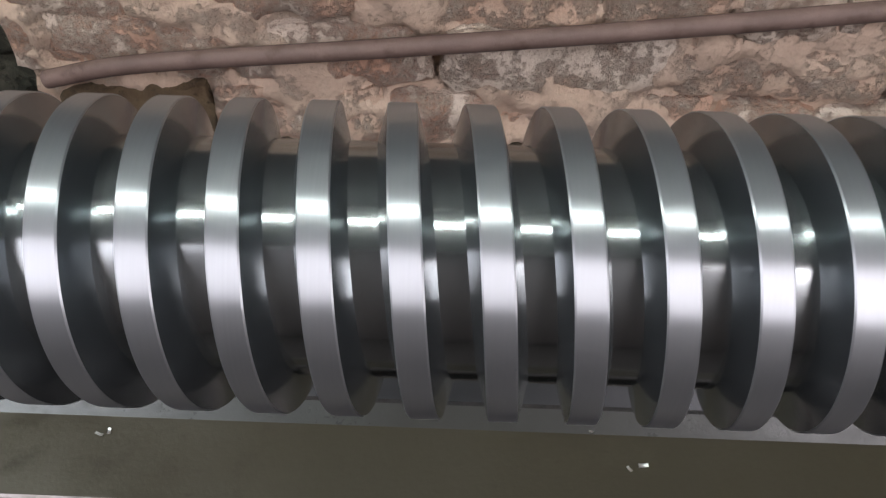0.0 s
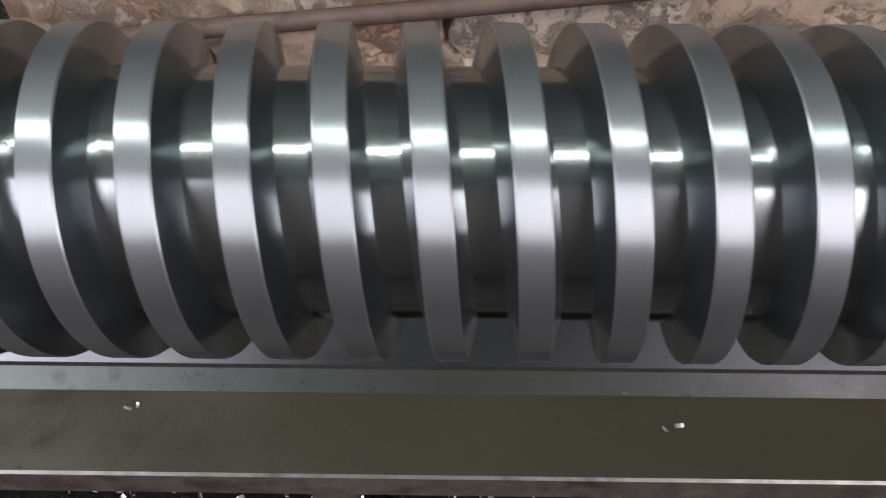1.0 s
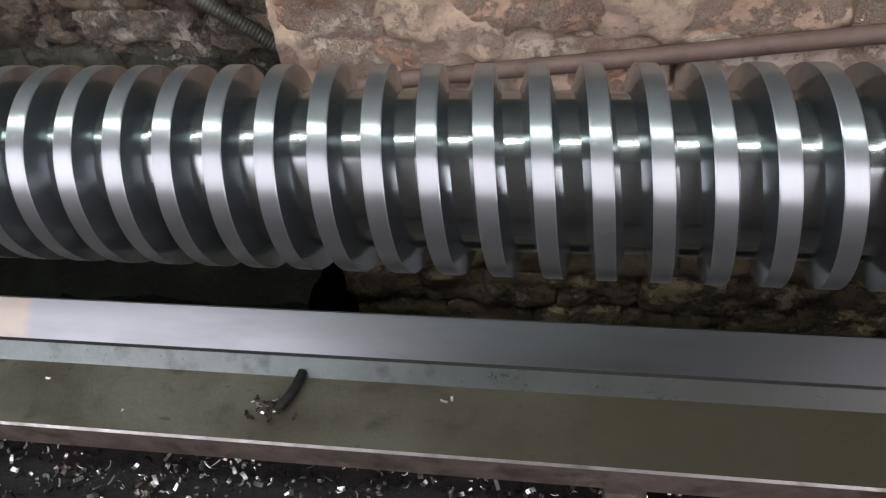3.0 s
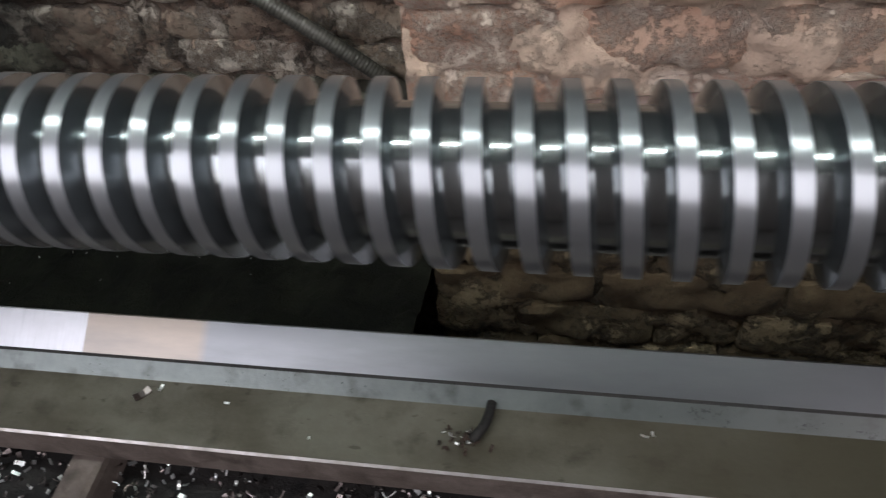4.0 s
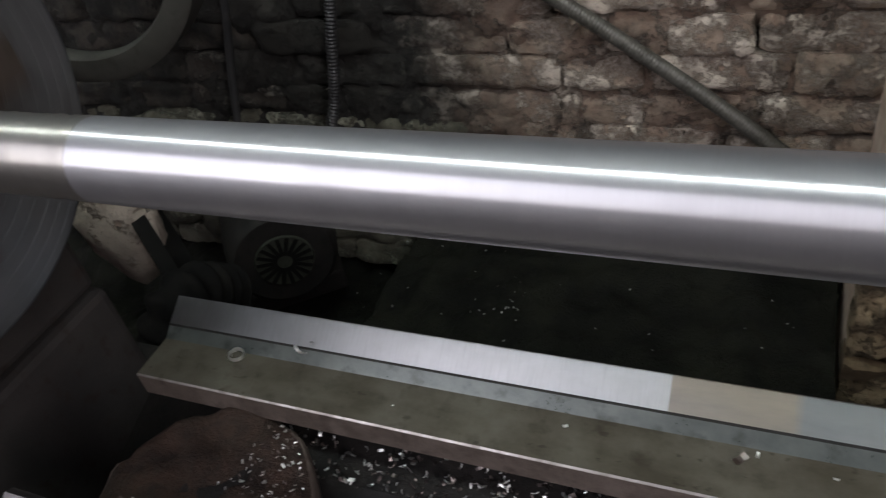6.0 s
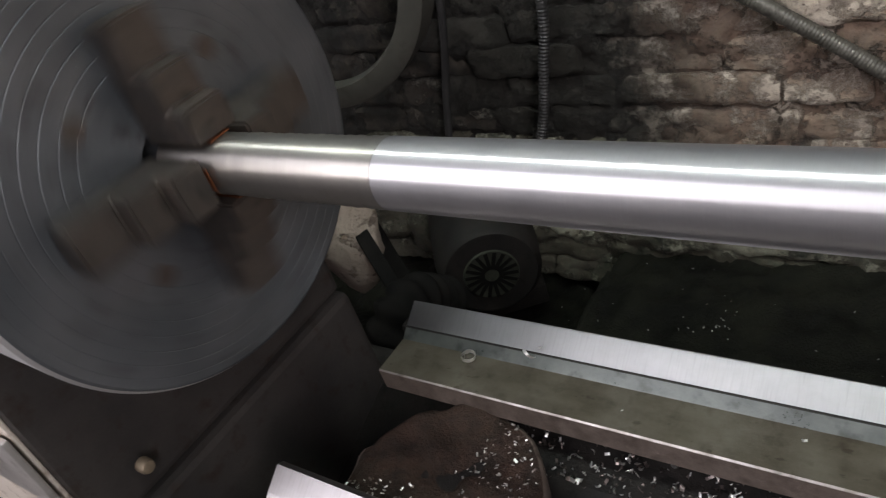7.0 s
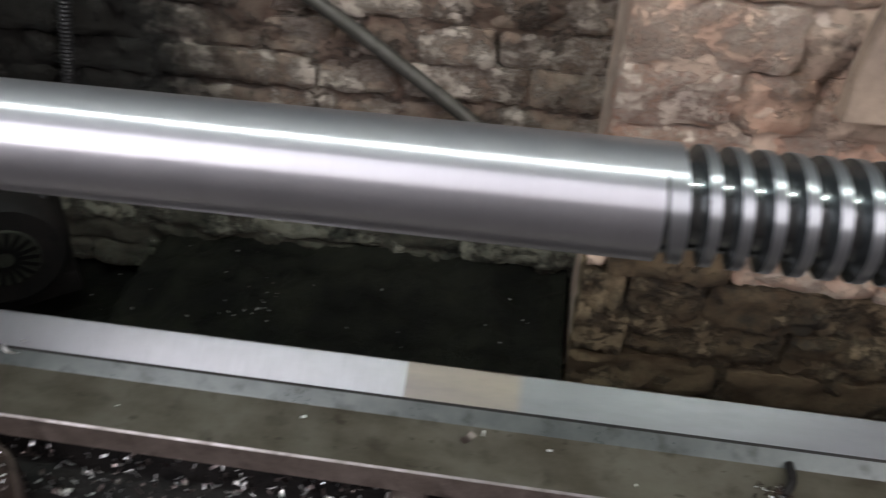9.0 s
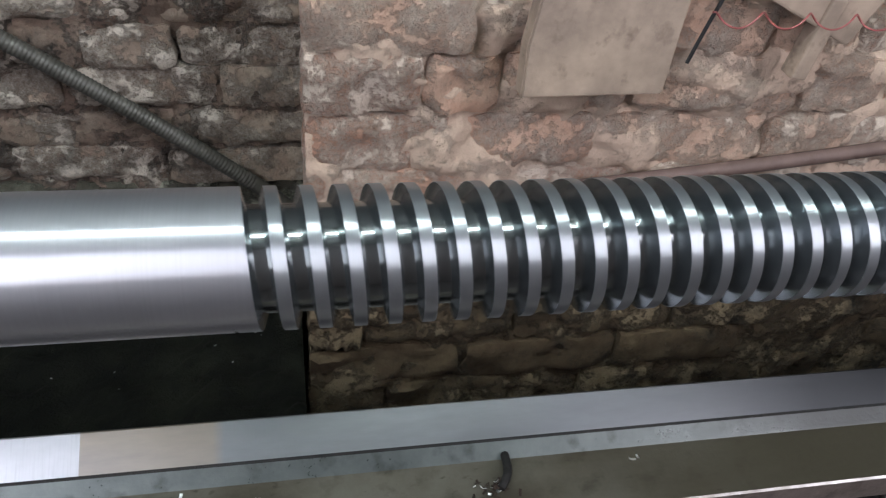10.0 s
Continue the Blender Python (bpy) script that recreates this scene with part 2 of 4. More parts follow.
def brick_material(name, hues, wash, wash_amount, soot, soot_amount, soot_scale=7.0, dark_end=None, spread=0.07, relief=0.014, patchy=1.0):
    """Old brick under flaking whitewash and soot, each brick a little different."""
    m = Mat(name, 0.88)
    co = m.coords((1, 1, 1), world_space=True)
    info = m.node("ShaderNodeObjectInfo").outputs["Random"]
    base = m.ramp(info, (0.0, hues[0]), (0.35, hues[1]), (0.7, hues[2]), (1.0, hues[3]))
    n1 = m.noise(co, 19.0, 12.0, 0.72)
    n2 = m.noise(co, 120.0, 6.0, 0.75)
    n3 = m.noise(co, soot_scale, 10.0, 0.74)
    n4 = m.noise(co, 33.0, 9.0, 0.7)
    n5 = m.noise(co, 420.0, 4.0, 0.7)
    base = m.mix(m.ramp(n4, (0.40, 0.0), (0.60, 0.75 * patchy)), base, tuple(c * f for c, f in zip(hues[2], (0.72, 0.60, 0.56))))
    base = m.mix(m.ramp(n2, (0.45, 0.0), (0.62, 0.45 * patchy)), base, tuple(c * 0.6 for c in hues[1]))
    # whitewash left on some bricks more than on others
    own = m.node("ShaderNodeMapRange", Value=info, To_Min=-spread, To_Max=spread).outputs[0]
    worn = m.node("ShaderNodeMath")
    m.put(worn.inputs[0], m.mix(0.3, n1, n2))
    m.put(worn.inputs[1], own)
    flake = m.ramp(worn.outputs[0], (0.475 - wash_amount, 0.0), (0.535 + 0.12 * (1 - patchy) - wash_amount, 0.85))
    col = m.mix(flake, base, m.mix(m.ramp(n4, (0.40, 0.0), (0.66, 0.7)), wash, tuple(c * f for c, f in zip(wash, (0.68, 0.64, 0.60)))))
    # pits and crumbled spots
    col = m.mix(m.ramp(m.mix(0.5, n2, n5), (0.55, 0.0), (0.62, 0.6 * patchy)), col, tuple(c * 0.4 for c in hues[2]))
    sooty = m.ramp(n3, (0.54 - soot_amount - 0.06 * (1 - patchy), 0.0), (0.68 - soot_amount + 0.08 * (1 - patchy), 0.92))
    col = m.mix(sooty, col, soot)
    if dark_end:      # near black towards lower x, with a ragged edge
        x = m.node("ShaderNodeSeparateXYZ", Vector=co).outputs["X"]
        run = m.node("ShaderNodeMapRange", Value=x, From_Min=dark_end[0], From_Max=dark_end[1]).outputs[0]
        darkening = m.ramp(m.mix(0.42, run, m.mix(0.5, n3, n1)), (0.40, 0.96), (0.58, 0.0))
        col = m.mix(darkening, col, dark_end[2])
    m.set(Base_Color=col)
    m.bump(flake, 0.0012, 1.0)
    m.bump(m.mix(0.4, n1, m.mix(0.35, n2, n5)), relief, 1.0)
    return m.m


M_BRICK_P = brick_material("pink_whitewashed_brick", [(0.68, 0.46, 0.33), (0.72, 0.54, 0.40), (0.70, 0.40, 0.27), (0.74, 0.58, 0.44)],
                           (0.86, 0.74, 0.61), 0.03, (0.52, 0.38, 0.27), -0.04, 6.0, None, 0.06, 0.014, 0.55)
# low pier courses: the shade on the wall is put into the brick colour
M_BRICK_SHADE = brick_material("shaded_low_brick", [(0.16, 0.11, 0.06), (0.21, 0.15, 0.08), (0.12, 0.085, 0.045), (0.22, 0.16, 0.085)],
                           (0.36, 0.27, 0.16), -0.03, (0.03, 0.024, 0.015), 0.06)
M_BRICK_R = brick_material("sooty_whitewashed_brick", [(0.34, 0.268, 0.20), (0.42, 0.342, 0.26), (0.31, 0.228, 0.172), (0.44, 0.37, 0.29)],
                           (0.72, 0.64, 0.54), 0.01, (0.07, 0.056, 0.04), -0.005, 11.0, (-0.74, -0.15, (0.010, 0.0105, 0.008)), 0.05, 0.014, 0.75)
M_BRICK_S = brick_material("near_black_brick", [(0.055, 0.048, 0.038), (0.075, 0.064, 0.05), (0.045, 0.038, 0.03), (0.09, 0.075, 0.058)],
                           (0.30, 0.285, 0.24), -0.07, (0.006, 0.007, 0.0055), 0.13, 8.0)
# mossy brick low in the recess, its colour also darkened for the shade there
M_BRICK_M = brick_material("damp_mossy_shaded_brick", [(0.10, 0.10, 0.07), (0.14, 0.135, 0.098), (0.08, 0.077, 0.056), (0.16, 0.145, 0.108)],
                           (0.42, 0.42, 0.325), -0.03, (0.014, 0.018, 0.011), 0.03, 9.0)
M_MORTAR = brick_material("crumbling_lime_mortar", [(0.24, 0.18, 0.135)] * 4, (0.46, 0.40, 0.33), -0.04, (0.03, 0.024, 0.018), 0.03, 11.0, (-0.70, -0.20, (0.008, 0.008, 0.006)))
M_MORTAR_P = brick_material("pink_lime_mortar", [(0.66, 0.50, 0.375)] * 4, (0.82, 0.70, 0.57), 0.0, (0.46, 0.33, 0.24), -0.03, 12.0, None, 0.05, 0.010, 0.3)
M_PLASTER = brick_material("dirty_room_plaster", [(0.56, 0.46, 0.465)] * 4, (0.64, 0.54, 0.545), 0.1, (0.28, 0.23, 0.23), -0.05)
# plaster of unseen walls, toned for what the steel should mirror
M_SOUTH = brick_material("dim_south_plaster", [(0.36, 0.30, 0.305)] * 4, (0.42, 0.355, 0.36), 0.1, (0.20, 0.165, 0.165), -0.05)
M_DARKWALL = brick_material("dark_unseen_plaster", [(0.045, 0.048, 0.048)] * 4, (0.06, 0.064, 0.064), 0.1, (0.02, 0.02, 0.02), -0.05)
M_FLOOR = brick_material("oily_concrete_floor", [(0.12, 0.106, 0.10)] * 4, (0.16, 0.145, 0.138), 0.0, (0.06, 0.054, 0.05), 0.0)
# damp moss colour taken down to near black for the shade in the gap
M_MOSS_SHADE = oily_cast("damp_moss_in_shade", (0.006, 0.0062, 0.005), (0.017, 0.0175, 0.012), (0.003, 0.003, 0.003), (0.6, 0.9), 0.0, 12.0, 0.004, 0.12)
# pale colour that stands for bright light on a patch of wall
M_LIT_PATCH = brick_material("pale_lit_wall_patch", [(0.40, 0.33, 0.26)] * 4, (0.55, 0.47, 0.39), 0.03, (0.15, 0.14, 0.10), 0.0)


def glow(name, color, strength):
    m = Mat(name)
    m.set(Emission_Color=color, Emission_Strength=strength)
    return m.m


M_TUBE = glow("lit_lamp_tube", (0.88, 1.0, 0.99), 66.0)


# ---- mesh helpers ----
def link_mesh(name, bm, mats, parent=None, label="", smooth=None):
    me = bpy.data.meshes.new(name)
    bm.normal_update()
    bm.to_mesh(me)
    bm.free()
    for mt in (mats if isinstance(mats, (list, tuple)) else [mats]):
        me.materials.append(mt)
    if smooth is not None:
        me.polygons.foreach_set("use_smooth", [True] * len(me.polygons))
        me.set_sharp_from_angle(angle=radians(smooth))
    ob = new(name, me)
    if parent is not None:
        ob.parent = parent
    if label:
        ob["label"] = label
    return ob


def part(name, bm, material, parent, label="", smooth=None):
    return link_mesh(name, bm, material, parent, label, smooth)


def thing(name, m, label, category, group="", kind=""):
    ob = new(name)
    ob.empty_display_size = 0.02
    ob.matrix_world = m
    return tagged(ob, label, category, group, kind)


def box(bm, x0, x1, y0, y1, z0, z1, bevel=0.0, m=None):
    r = bmesh.ops.create_cube(bm, size=1.0)
    vs = r["verts"]
    for v in vs:
        v.co = Vector((x0 if v.co.x < 0 else x1, y0 if v.co.y < 0 else y1, z0 if v.co.z < 0 else z1))
    if bevel:
        es = list({e for v in vs for e in v.link_edges})
        out = bmesh.ops.bevel(bm, geom=es, offset=bevel, segments=2, affect="EDGES", profile=0.6)
        vs = list({v for f in out["faces"] for v in f.verts} | {v for v in vs if v.is_valid})
    if m is not None:
        bmesh.ops.transform(bm, matrix=m, verts=vs)
    return bm


def extrude_x(bm, profile, x0, x1, mats=None, between=(), swap=()):
    """A closed profile of (y, z) points swept along x; mats gives a material index a side."""
    n = len(profile)
    rings = [[bm.verts.new((x, y, z)) for y, z in profile] for x in (x0, *between, x1)]
    for k, (a, b) in enumerate(zip(rings, rings[1:])):
        for j in range(n):
            f = bm.faces.new((a[j], a[(j + 1) % n], b[(j + 1) % n], b[j]))
            f.material_index = mats[j] if mats else 0
            if swap and f.material_index == swap[0]:
                f.material_index = swap[k]
    bm.faces.new(rings[0][::-1])
    bm.faces.new(rings[-1])
    bmesh.ops.recalc_face_normals(bm, faces=bm.faces[:])
    return bm


def lathe_x(bm, profile, seg=96, mats=None):
    """A profile of (x, radius) turned round the x axis."""
    rings = []
    for x, r in profile:
        rings.append([bm.verts.new((x, r * math.cos(2 * math.pi * k / seg), r * math.sin(2 * math.pi * k / seg))) for k in range(seg)])
    for i, (a, b) in enumerate(zip(rings, rings[1:])):
        for k in range(seg):
            f = bm.faces.new((a[k], b[k], b[(k + 1) % seg], a[(k + 1) % seg]))
            f.material_index = mats[i] if mats else 0
    bm.faces.new(rings[0])
    bm.faces.new(rings[-1][::-1])
    bmesh.ops.recalc_face_normals(bm, faces=bm.faces[:])
    return bm


def tube(bm, points, radius, seg=12, step=0.004, ripple=0.0, every=0.006):
    """A round tube along a smooth path; ripple gives it corrugations."""
    pts = [Vector(p) for p in points]
    ext = [pts[0] * 2 - pts[1]] + pts + [pts[-1] * 2 - pts[-2]]
    dense = []
    for i in range(1, len(ext) - 2):
        p0, p1, p2, p3 = ext[i - 1:i + 3]
        k = max(2, int((p2 - p1).length / step))
        for j in range(k):
            s = j / k
            dense.append(0.5 * ((2 * p1) + (p2 - p0) * s + (2 * p0 - 5 * p1 + 4 * p2 - p3) * s * s + (3 * p1 - p0 - 3 * p2 + p3) * s ** 3))
    dense.append(pts[-1])
    rings, run = [], 0.0
    for i, p in enumerate(dense):
        d = (dense[min(i + 1, len(dense) - 1)] - dense[max(i - 1, 0)]).normalized()
        side = d.cross(Vector((0.3, 1, 0.1))).normalized()
        up = side.cross(d)
        if i:
            run += (p - dense[i - 1]).length
        r = radius + ripple * math.cos(2 * math.pi * run / every)
        rings.append([bm.verts.new(p + (side * math.cos(2 * math.pi * k / seg) + up * math.sin(2 * math.pi * k / seg)) * r) for k in range(seg)])
    for a, b in zip(rings, rings[1:]):
        for k in range(seg):
            bm.faces.new((a[k], a[(k + 1) % seg], b[(k + 1) % seg], b[k]))
    bm.faces.new(rings[0][::-1])
    bm.faces.new(rings[-1])
    bmesh.ops.recalc_face_normals(bm, faces=bm.faces[:])
    return bm


def setting(name, bm, mats, label="", smooth=None):
    ob = link_mesh(name, bm, mats, None, "", smooth)
    return tagged(ob, label, "", "", "structure")


# ---- room ----
RECESS_Y, PIER_Y, PIER_X = 0.72, 0.531, 0.10
# unseen floor, walls and ceiling, added to close the room and shape reflections
setting("floor", box(bmesh.new(), -6.0, 3.5, SOUTH_Y - 0.2, 1.2, -0.1, 0.0), M_FLOOR)
setting("ceiling", box(bmesh.new(), -6.0, 3.5, SOUTH_Y - 0.2, 1.2, ROOM_H, ROOM_H + 0.1), M_DARKWALL)
setting("wall_west", box(bmesh.new(), -6.2, -6.0, SOUTH_Y - 0.2, 1.2, 0, ROOM_H), M_PLASTER)
setting("wall_east", box(bmesh.new(), 3.5, 3.7, SOUTH_Y - 0.2, 1.2, 0, ROOM_H), M_DARKWALL)
bm = bmesh.new()
edge = -6.0
for wx0, wx1, wz0, wz1 in WINDOWS:
    box(bm, edge, wx0, SOUTH_Y - 0.2, SOUTH_Y, 0, ROOM_H)
    box(bm, wx0, wx1, SOUTH_Y - 0.2, SOUTH_Y, 0, wz0)
    box(bm, wx0, wx1, SOUTH_Y - 0.2, SOUTH_Y, wz1, ROOM_H)
    edge = wx1
box(bm, edge, 3.5, SOUTH_Y - 0.2, SOUTH_Y, 0, ROOM_H)
setting("wall_south", bm, M_SOUTH)

# long lamp under the ceiling, along the machine
lamp = thing("tube_lamp", pose(-0.4, 0.0, 2.62, 180, 0, -8.5), "long white tube lamp hanging above the machine", "lamp")
part("fixture", box(bmesh.new(), -1.6, 1.6, -0.05, 0.05, -0.07, -0.03, 0.004), M_BEIGE, lamp)
for rx in (-1.2, 1.2):
    part("hanger_rod", box(bmesh.new(), rx - 0.005, rx + 0.005, -0.005, 0.005, -2.40, -0.06, 0.001), M_GREY, lamp)
bm = bmesh.new()
lathe_x(bm, [(-1.55, 0.012), (-1.54, 0.014), (1.54, 0.014), (1.55, 0.012)], 16)
part("tube", bm, M_TUBE, lamp, "glowing white tube", 40)


# ---- lathe bed ----
bed = thing("lathe_bed", pose(0, 0, 0), "oil-stained cast-iron lathe bed with bright ground ways", "lathe bed")
BED_X0, BED_X1 = -0.579, 2.2
# rear rail: flat top, small step, inclined ground way
prof = [(0.0745, 0.7760), (0.0762, 0.7774), (0.1250, 0.7776), (0.1268, 0.7790), (0.1362, 0.7859), (0.1382, 0.7872), (0.1632, 0.8026),
        (0.1644, 0.8026), (0.1660, 0.7680), (0.1780, 0.7400), (0.1780, 0.7000), (0.1500, 0.7000), (0.1300, 0.7480), (0.0780, 0.7480), (0.0745, 0.7500)]
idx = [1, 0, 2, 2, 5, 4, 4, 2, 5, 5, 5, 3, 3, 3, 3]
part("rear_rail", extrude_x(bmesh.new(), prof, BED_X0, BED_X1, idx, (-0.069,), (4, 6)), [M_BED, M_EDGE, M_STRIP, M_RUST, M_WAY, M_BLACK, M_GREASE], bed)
prof = [(-0.0745, 0.7500), (-0.0745, 0.7975), (-0.0760, 0.7990), (-0.0815, 0.8020), (-0.1050, 0.7880), (-0.1150, 0.7800), (-0.1650, 0.7770), (-0.2000, 0.7770), (-0.2000, 0.6000), (-0.1500, 0.6000), (-0.1300, 0.7300)]
idx = [3, 1, 4, 4, 4, 0, 0, 3, 3, 3, 3]
part("front_rail", extrude_x(bmesh.new(), prof, BED_X0 - 0.004, BED_X1, idx), [M_BED, M_EDGE, M_STRIP, M_RUST, M_WAY_DULL], bed)
# added black filler that keeps the space behind the rail dark
bm = bmesh.new()
box(bm, -0.64, BED_X1, 0.179, 0.20, 0.0, 0.735, 0.006)
part("rear_bed_wall", bm, M_BLACK, bed)
bm = bmesh.new()
box(bm, -1.7, BED_X1, -0.235, -0.202, 0.0, 0.60, 0.006)
part("front_bed_wall", bm, M_BLACK, bed)
bm = bmesh.new()
extrude_x(bm, [(-0.20, 0.52), (0.198, 0.66), (0.198, 0.63), (-0.20, 0.49)], -1.6, BED_X1)
part("chip_chute", bm, M_BLACK, bed)
for rx in (-0.055, 0.46, 0.98):
    bm = bmesh.new()
    box(bm, rx - 0.014, rx + 0.014, -0.14, 0.135, 0.56, 0.742, 0.006)
    part("cross_rib", bm, M_RUST, bed)
# shelf under the rear rail that holds the chips
bm = bmesh.new()
extrude_x(bm, [(0.145, 0.715), (0.050, 0.712), (0.030, 0.700), (0.028, 0.690), (0.145, 0.69)], -0.46, BED_X1)
part("chip_ledge", bm, M_BLACK, bed)

# round bridge casting in the gap, strewn with chips
gap = thing("gap_bridge_disc", pose(-0.445, -0.025, 0.752), "round dark cast plate in the bed gap, strewn with chips", "machine part")
bm = bmesh.new()
n, rings = 72, [(0.0, -0.004), (0.015, -0.004), (0.03, -0.004), (0.045, -0.004), (0.058, -0.003), (0.07, -0.003), (0.08, -0.002), (0.088, -0.001), (0.097, 0.000), (0.103, -0.001), (0.107, -0.006), (0.106, -0.03), (0.09, -0.05)]
vr = []
for r, z in rings:
    row = []
    for k in range(n):
        a = 2 * math.pi * k / n
        rr = r * (1 + 0.035 * noise.noise(Vector((math.cos(a) * 2, math.sin(a) * 2, 0))) + 0.012 * noise.noise(Vector((math.cos(a) * 9, math.sin(a) * 9, 1))))
        row.append(bm.verts.new((rr * math.cos(a), rr * math.sin(a), z + 0.010 * noise.noise(Vector((rr * math.cos(a) * 35, rr * math.sin(a) * 35, 2))) + 0.002 * noise.noise(Vector((rr * math.cos(a) * 130, rr * math.sin(a) * 130, 4))))))
    vr.append(row)
for i, (a, b) in enumerate(zip(vr, vr[1:])):
    for k in range(n):
        bm.faces.new((a[k], b[k], b[(k + 1) % n], a[(k + 1) % n])).material_index = 1 if i >= 9 else 0
bmesh.ops.remove_doubles(bm, verts=bm.verts[:], dist=1e-6)
bmesh.ops.recalc_face_normals(bm, faces=bm.faces[:])
part("plate", bm, [M_CRUST, M_RUST], gap, "", 60)
bm = bmesh.new()
box(bm, -0.03, 0.03, -0.05, 0.05, -0.25, -0.006, 0.005)
part("stem", bm, M_BLACK, gap)


# ---- workpiece ----
def helix_part(parent):
    """The cut thread with its run-in and the smooth shaft up to it."""
    seg, turns = 96, 104
    start = radians(-150.0)
    xs = PITCH * 5.453                      # groove centre where the cut begins
    tan = math.tan(radians(15))
    depth_full = RC - RR
    root_half = 0.5 * 0.00428
    bm = bmesh.new()

    def vert(x, th, r):
        return bm.verts.new((x, -r * math.cos(th), -r * math.sin(th)))

    def cut(phi):
        """Depth of the groove: a scratch at first, then soon the full cut."""
        if phi < radians(40):
            return 0.00030 + 0.0004 * phi / radians(40)
        return min(depth_full, 0.0007 + depth_full * (phi - radians(40)) / radians(130))

    def half(d):
        return root_half * min(1.0, 0.18 + d / depth_full) + d * tan

    sweep = []
    total = seg * turns
    for i in range(total + 1):
        phi = 2 * math.pi * i / seg
        th = start + phi
        c = xs + PITCH * phi / (2 * math.pi)
        d = cut(phi)
        h = half(d)
        rh = h - d * tan
        nxt_phi = phi + 2 * math.pi
        hn = half(cut(nxt_phi))
        b = 0.00018 * min(1.0, d / 0.001)
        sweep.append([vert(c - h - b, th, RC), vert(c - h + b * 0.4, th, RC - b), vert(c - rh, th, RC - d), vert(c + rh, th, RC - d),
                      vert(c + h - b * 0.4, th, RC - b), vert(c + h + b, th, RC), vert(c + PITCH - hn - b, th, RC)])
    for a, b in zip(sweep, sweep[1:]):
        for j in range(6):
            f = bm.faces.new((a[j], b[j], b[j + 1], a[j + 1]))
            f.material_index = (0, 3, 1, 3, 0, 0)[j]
            f.smooth = True
    # smooth shaft up to the first groove
    x_left = -0.368
    shaft = []
    for i in range(seg + 1):
        phi = 2 * math.pi * i / seg
        d = cut(phi)
        e = xs + PITCH * phi / (2 * math.pi) - half(d) - 0.00018 * min(1.0, d / 0.001)
        shaft.append([vert(x_left, start + phi, RC - 0.0006), vert(x_left + 0.0008, start + phi, RC)] + [vert(x_left + (e - x_left) * s, start + phi, RC) for s in (0.33, 0.66, 1.0)])
    for a, b in zip(shaft, shaft[1:]):
        for j in range(4):
            f = bm.faces.new((a[j], b[j], b[j + 1], a[j + 1]))
            f.material_index = 2
            f.smooth = True
    bmesh.ops.remove_doubles(bm, verts=bm.verts[:], dist=2e-6)
    bmesh.ops.recalc_face_normals(bm, faces=bm.faces[:])
    ob = part("threaded_shaft", bm, [M_CREST, M_GROOVE, M_SHAFT, M_FLANK], parent, "smooth polished shaft running into a trapezoidal thread")
    ob.data.set_sharp_from_angle(angle=radians(30))
    return ob


screw = thing("lead_screw", pose(0, 0, AXIS_Z), "bright steel lead screw with coarse trapezoidal thread, turning in the chuck", "lead screw")
helix_part(screw)
bm = bmesh.new()
prof, x, k = [], -0.60, 0
while x < -0.3725:
    wob = 0.0004 * (1 if k % 2 else -1) * (0.5 + random.random())
    prof.append((x, 0.0246 + wob))
    x += 0.003 + 0.004 * random.random()
    k += 1
prof.append((-0.3682, 0.0246))
lathe_x(bm, prof, 96)
part("rough_end", bm, M_ROUGH, screw, "dull rough-turned end of the shaft", 40)


# ---- chuck ----
chuck = thing("four_jaw_chuck", pose(-0.595, 0, AXIS_Z), "large dark four-jaw chuck with bright rim, spinning", "lathe chuck")
bm = bmesh.new()
prof = [(-0.10, 0.10), (-0.10, 0.185), (-0.094, 0.1965), (-0.006, 0.1985), (-0.001, 0.1955), (0.0, 0.193)]
mt = [0, 1, 1, 1, 0]
for r in (0.186, 0.175, 0.163, 0.150, 0.137, 0.123, 0.108, 0.094):
    prof += [(0.0, r), (-0.0002, r - 0.0004), (-0.0002, r - 0.0009), (0.0, r - 0.0013)]
    mt += [0, 0, 0, 0]
prof += [(0.0, 0.04), (-0.03, 0.036)]
mt += [0, 0]
lathe_x(bm, prof, 128, mt)
part("body", bm, [M_CHUCK, M_RIM], chuck, "dark ringed steel face with a bright rim", 12)


def jaw_mesh():
    """A stepped jaw, radial along +z, standing out along +x."""
    bm = bmesh.new()
    w = 0.021
    steps = [(0.027, 0.064), (0.056, 0.064), (0.057, 0.046), (0.086, 0.046), (0.087, 0.028), (0.128, 0.028), (0.128, 0.001), (0.031, 0.001), (0.027, 0.004)]
    a = [bm.verts.new((x, -w, r)) for r, x in steps]
    b = [bm.verts.new((x, w, r)) for r, x in steps]
    bm.faces.new(a)
    bm.faces.new(b[::-1])
    for i in range(len(steps)):
        j = (i + 1) % len(steps)
        bm.faces.new((a[i], b[i], b[j], a[j]))
    bmesh.ops.recalc_face_normals(bm, faces=bm.faces[:])
    bmesh.ops.bevel(bm, geom=bm.edges[:], offset=0.0022, segments=2, affect="EDGES")
    return bm


JAW0 = 0.0
for k in range(4):
    jaw = part("jaw", jaw_mesh(), M_JAW, chuck, "stepped blackened jaw", 35)
    jaw.matrix_local = pose(0, 0, 0, JAW0 + 90 * k, 0, 0)
    bm = bmesh.new()
    box(bm, 0.004, 0.0645, -0.010, 0.010, 0.0250, 0.0266, 0.0004)
    part("copper_shim", bm, M_COPPER, jaw, "copper packing strip")
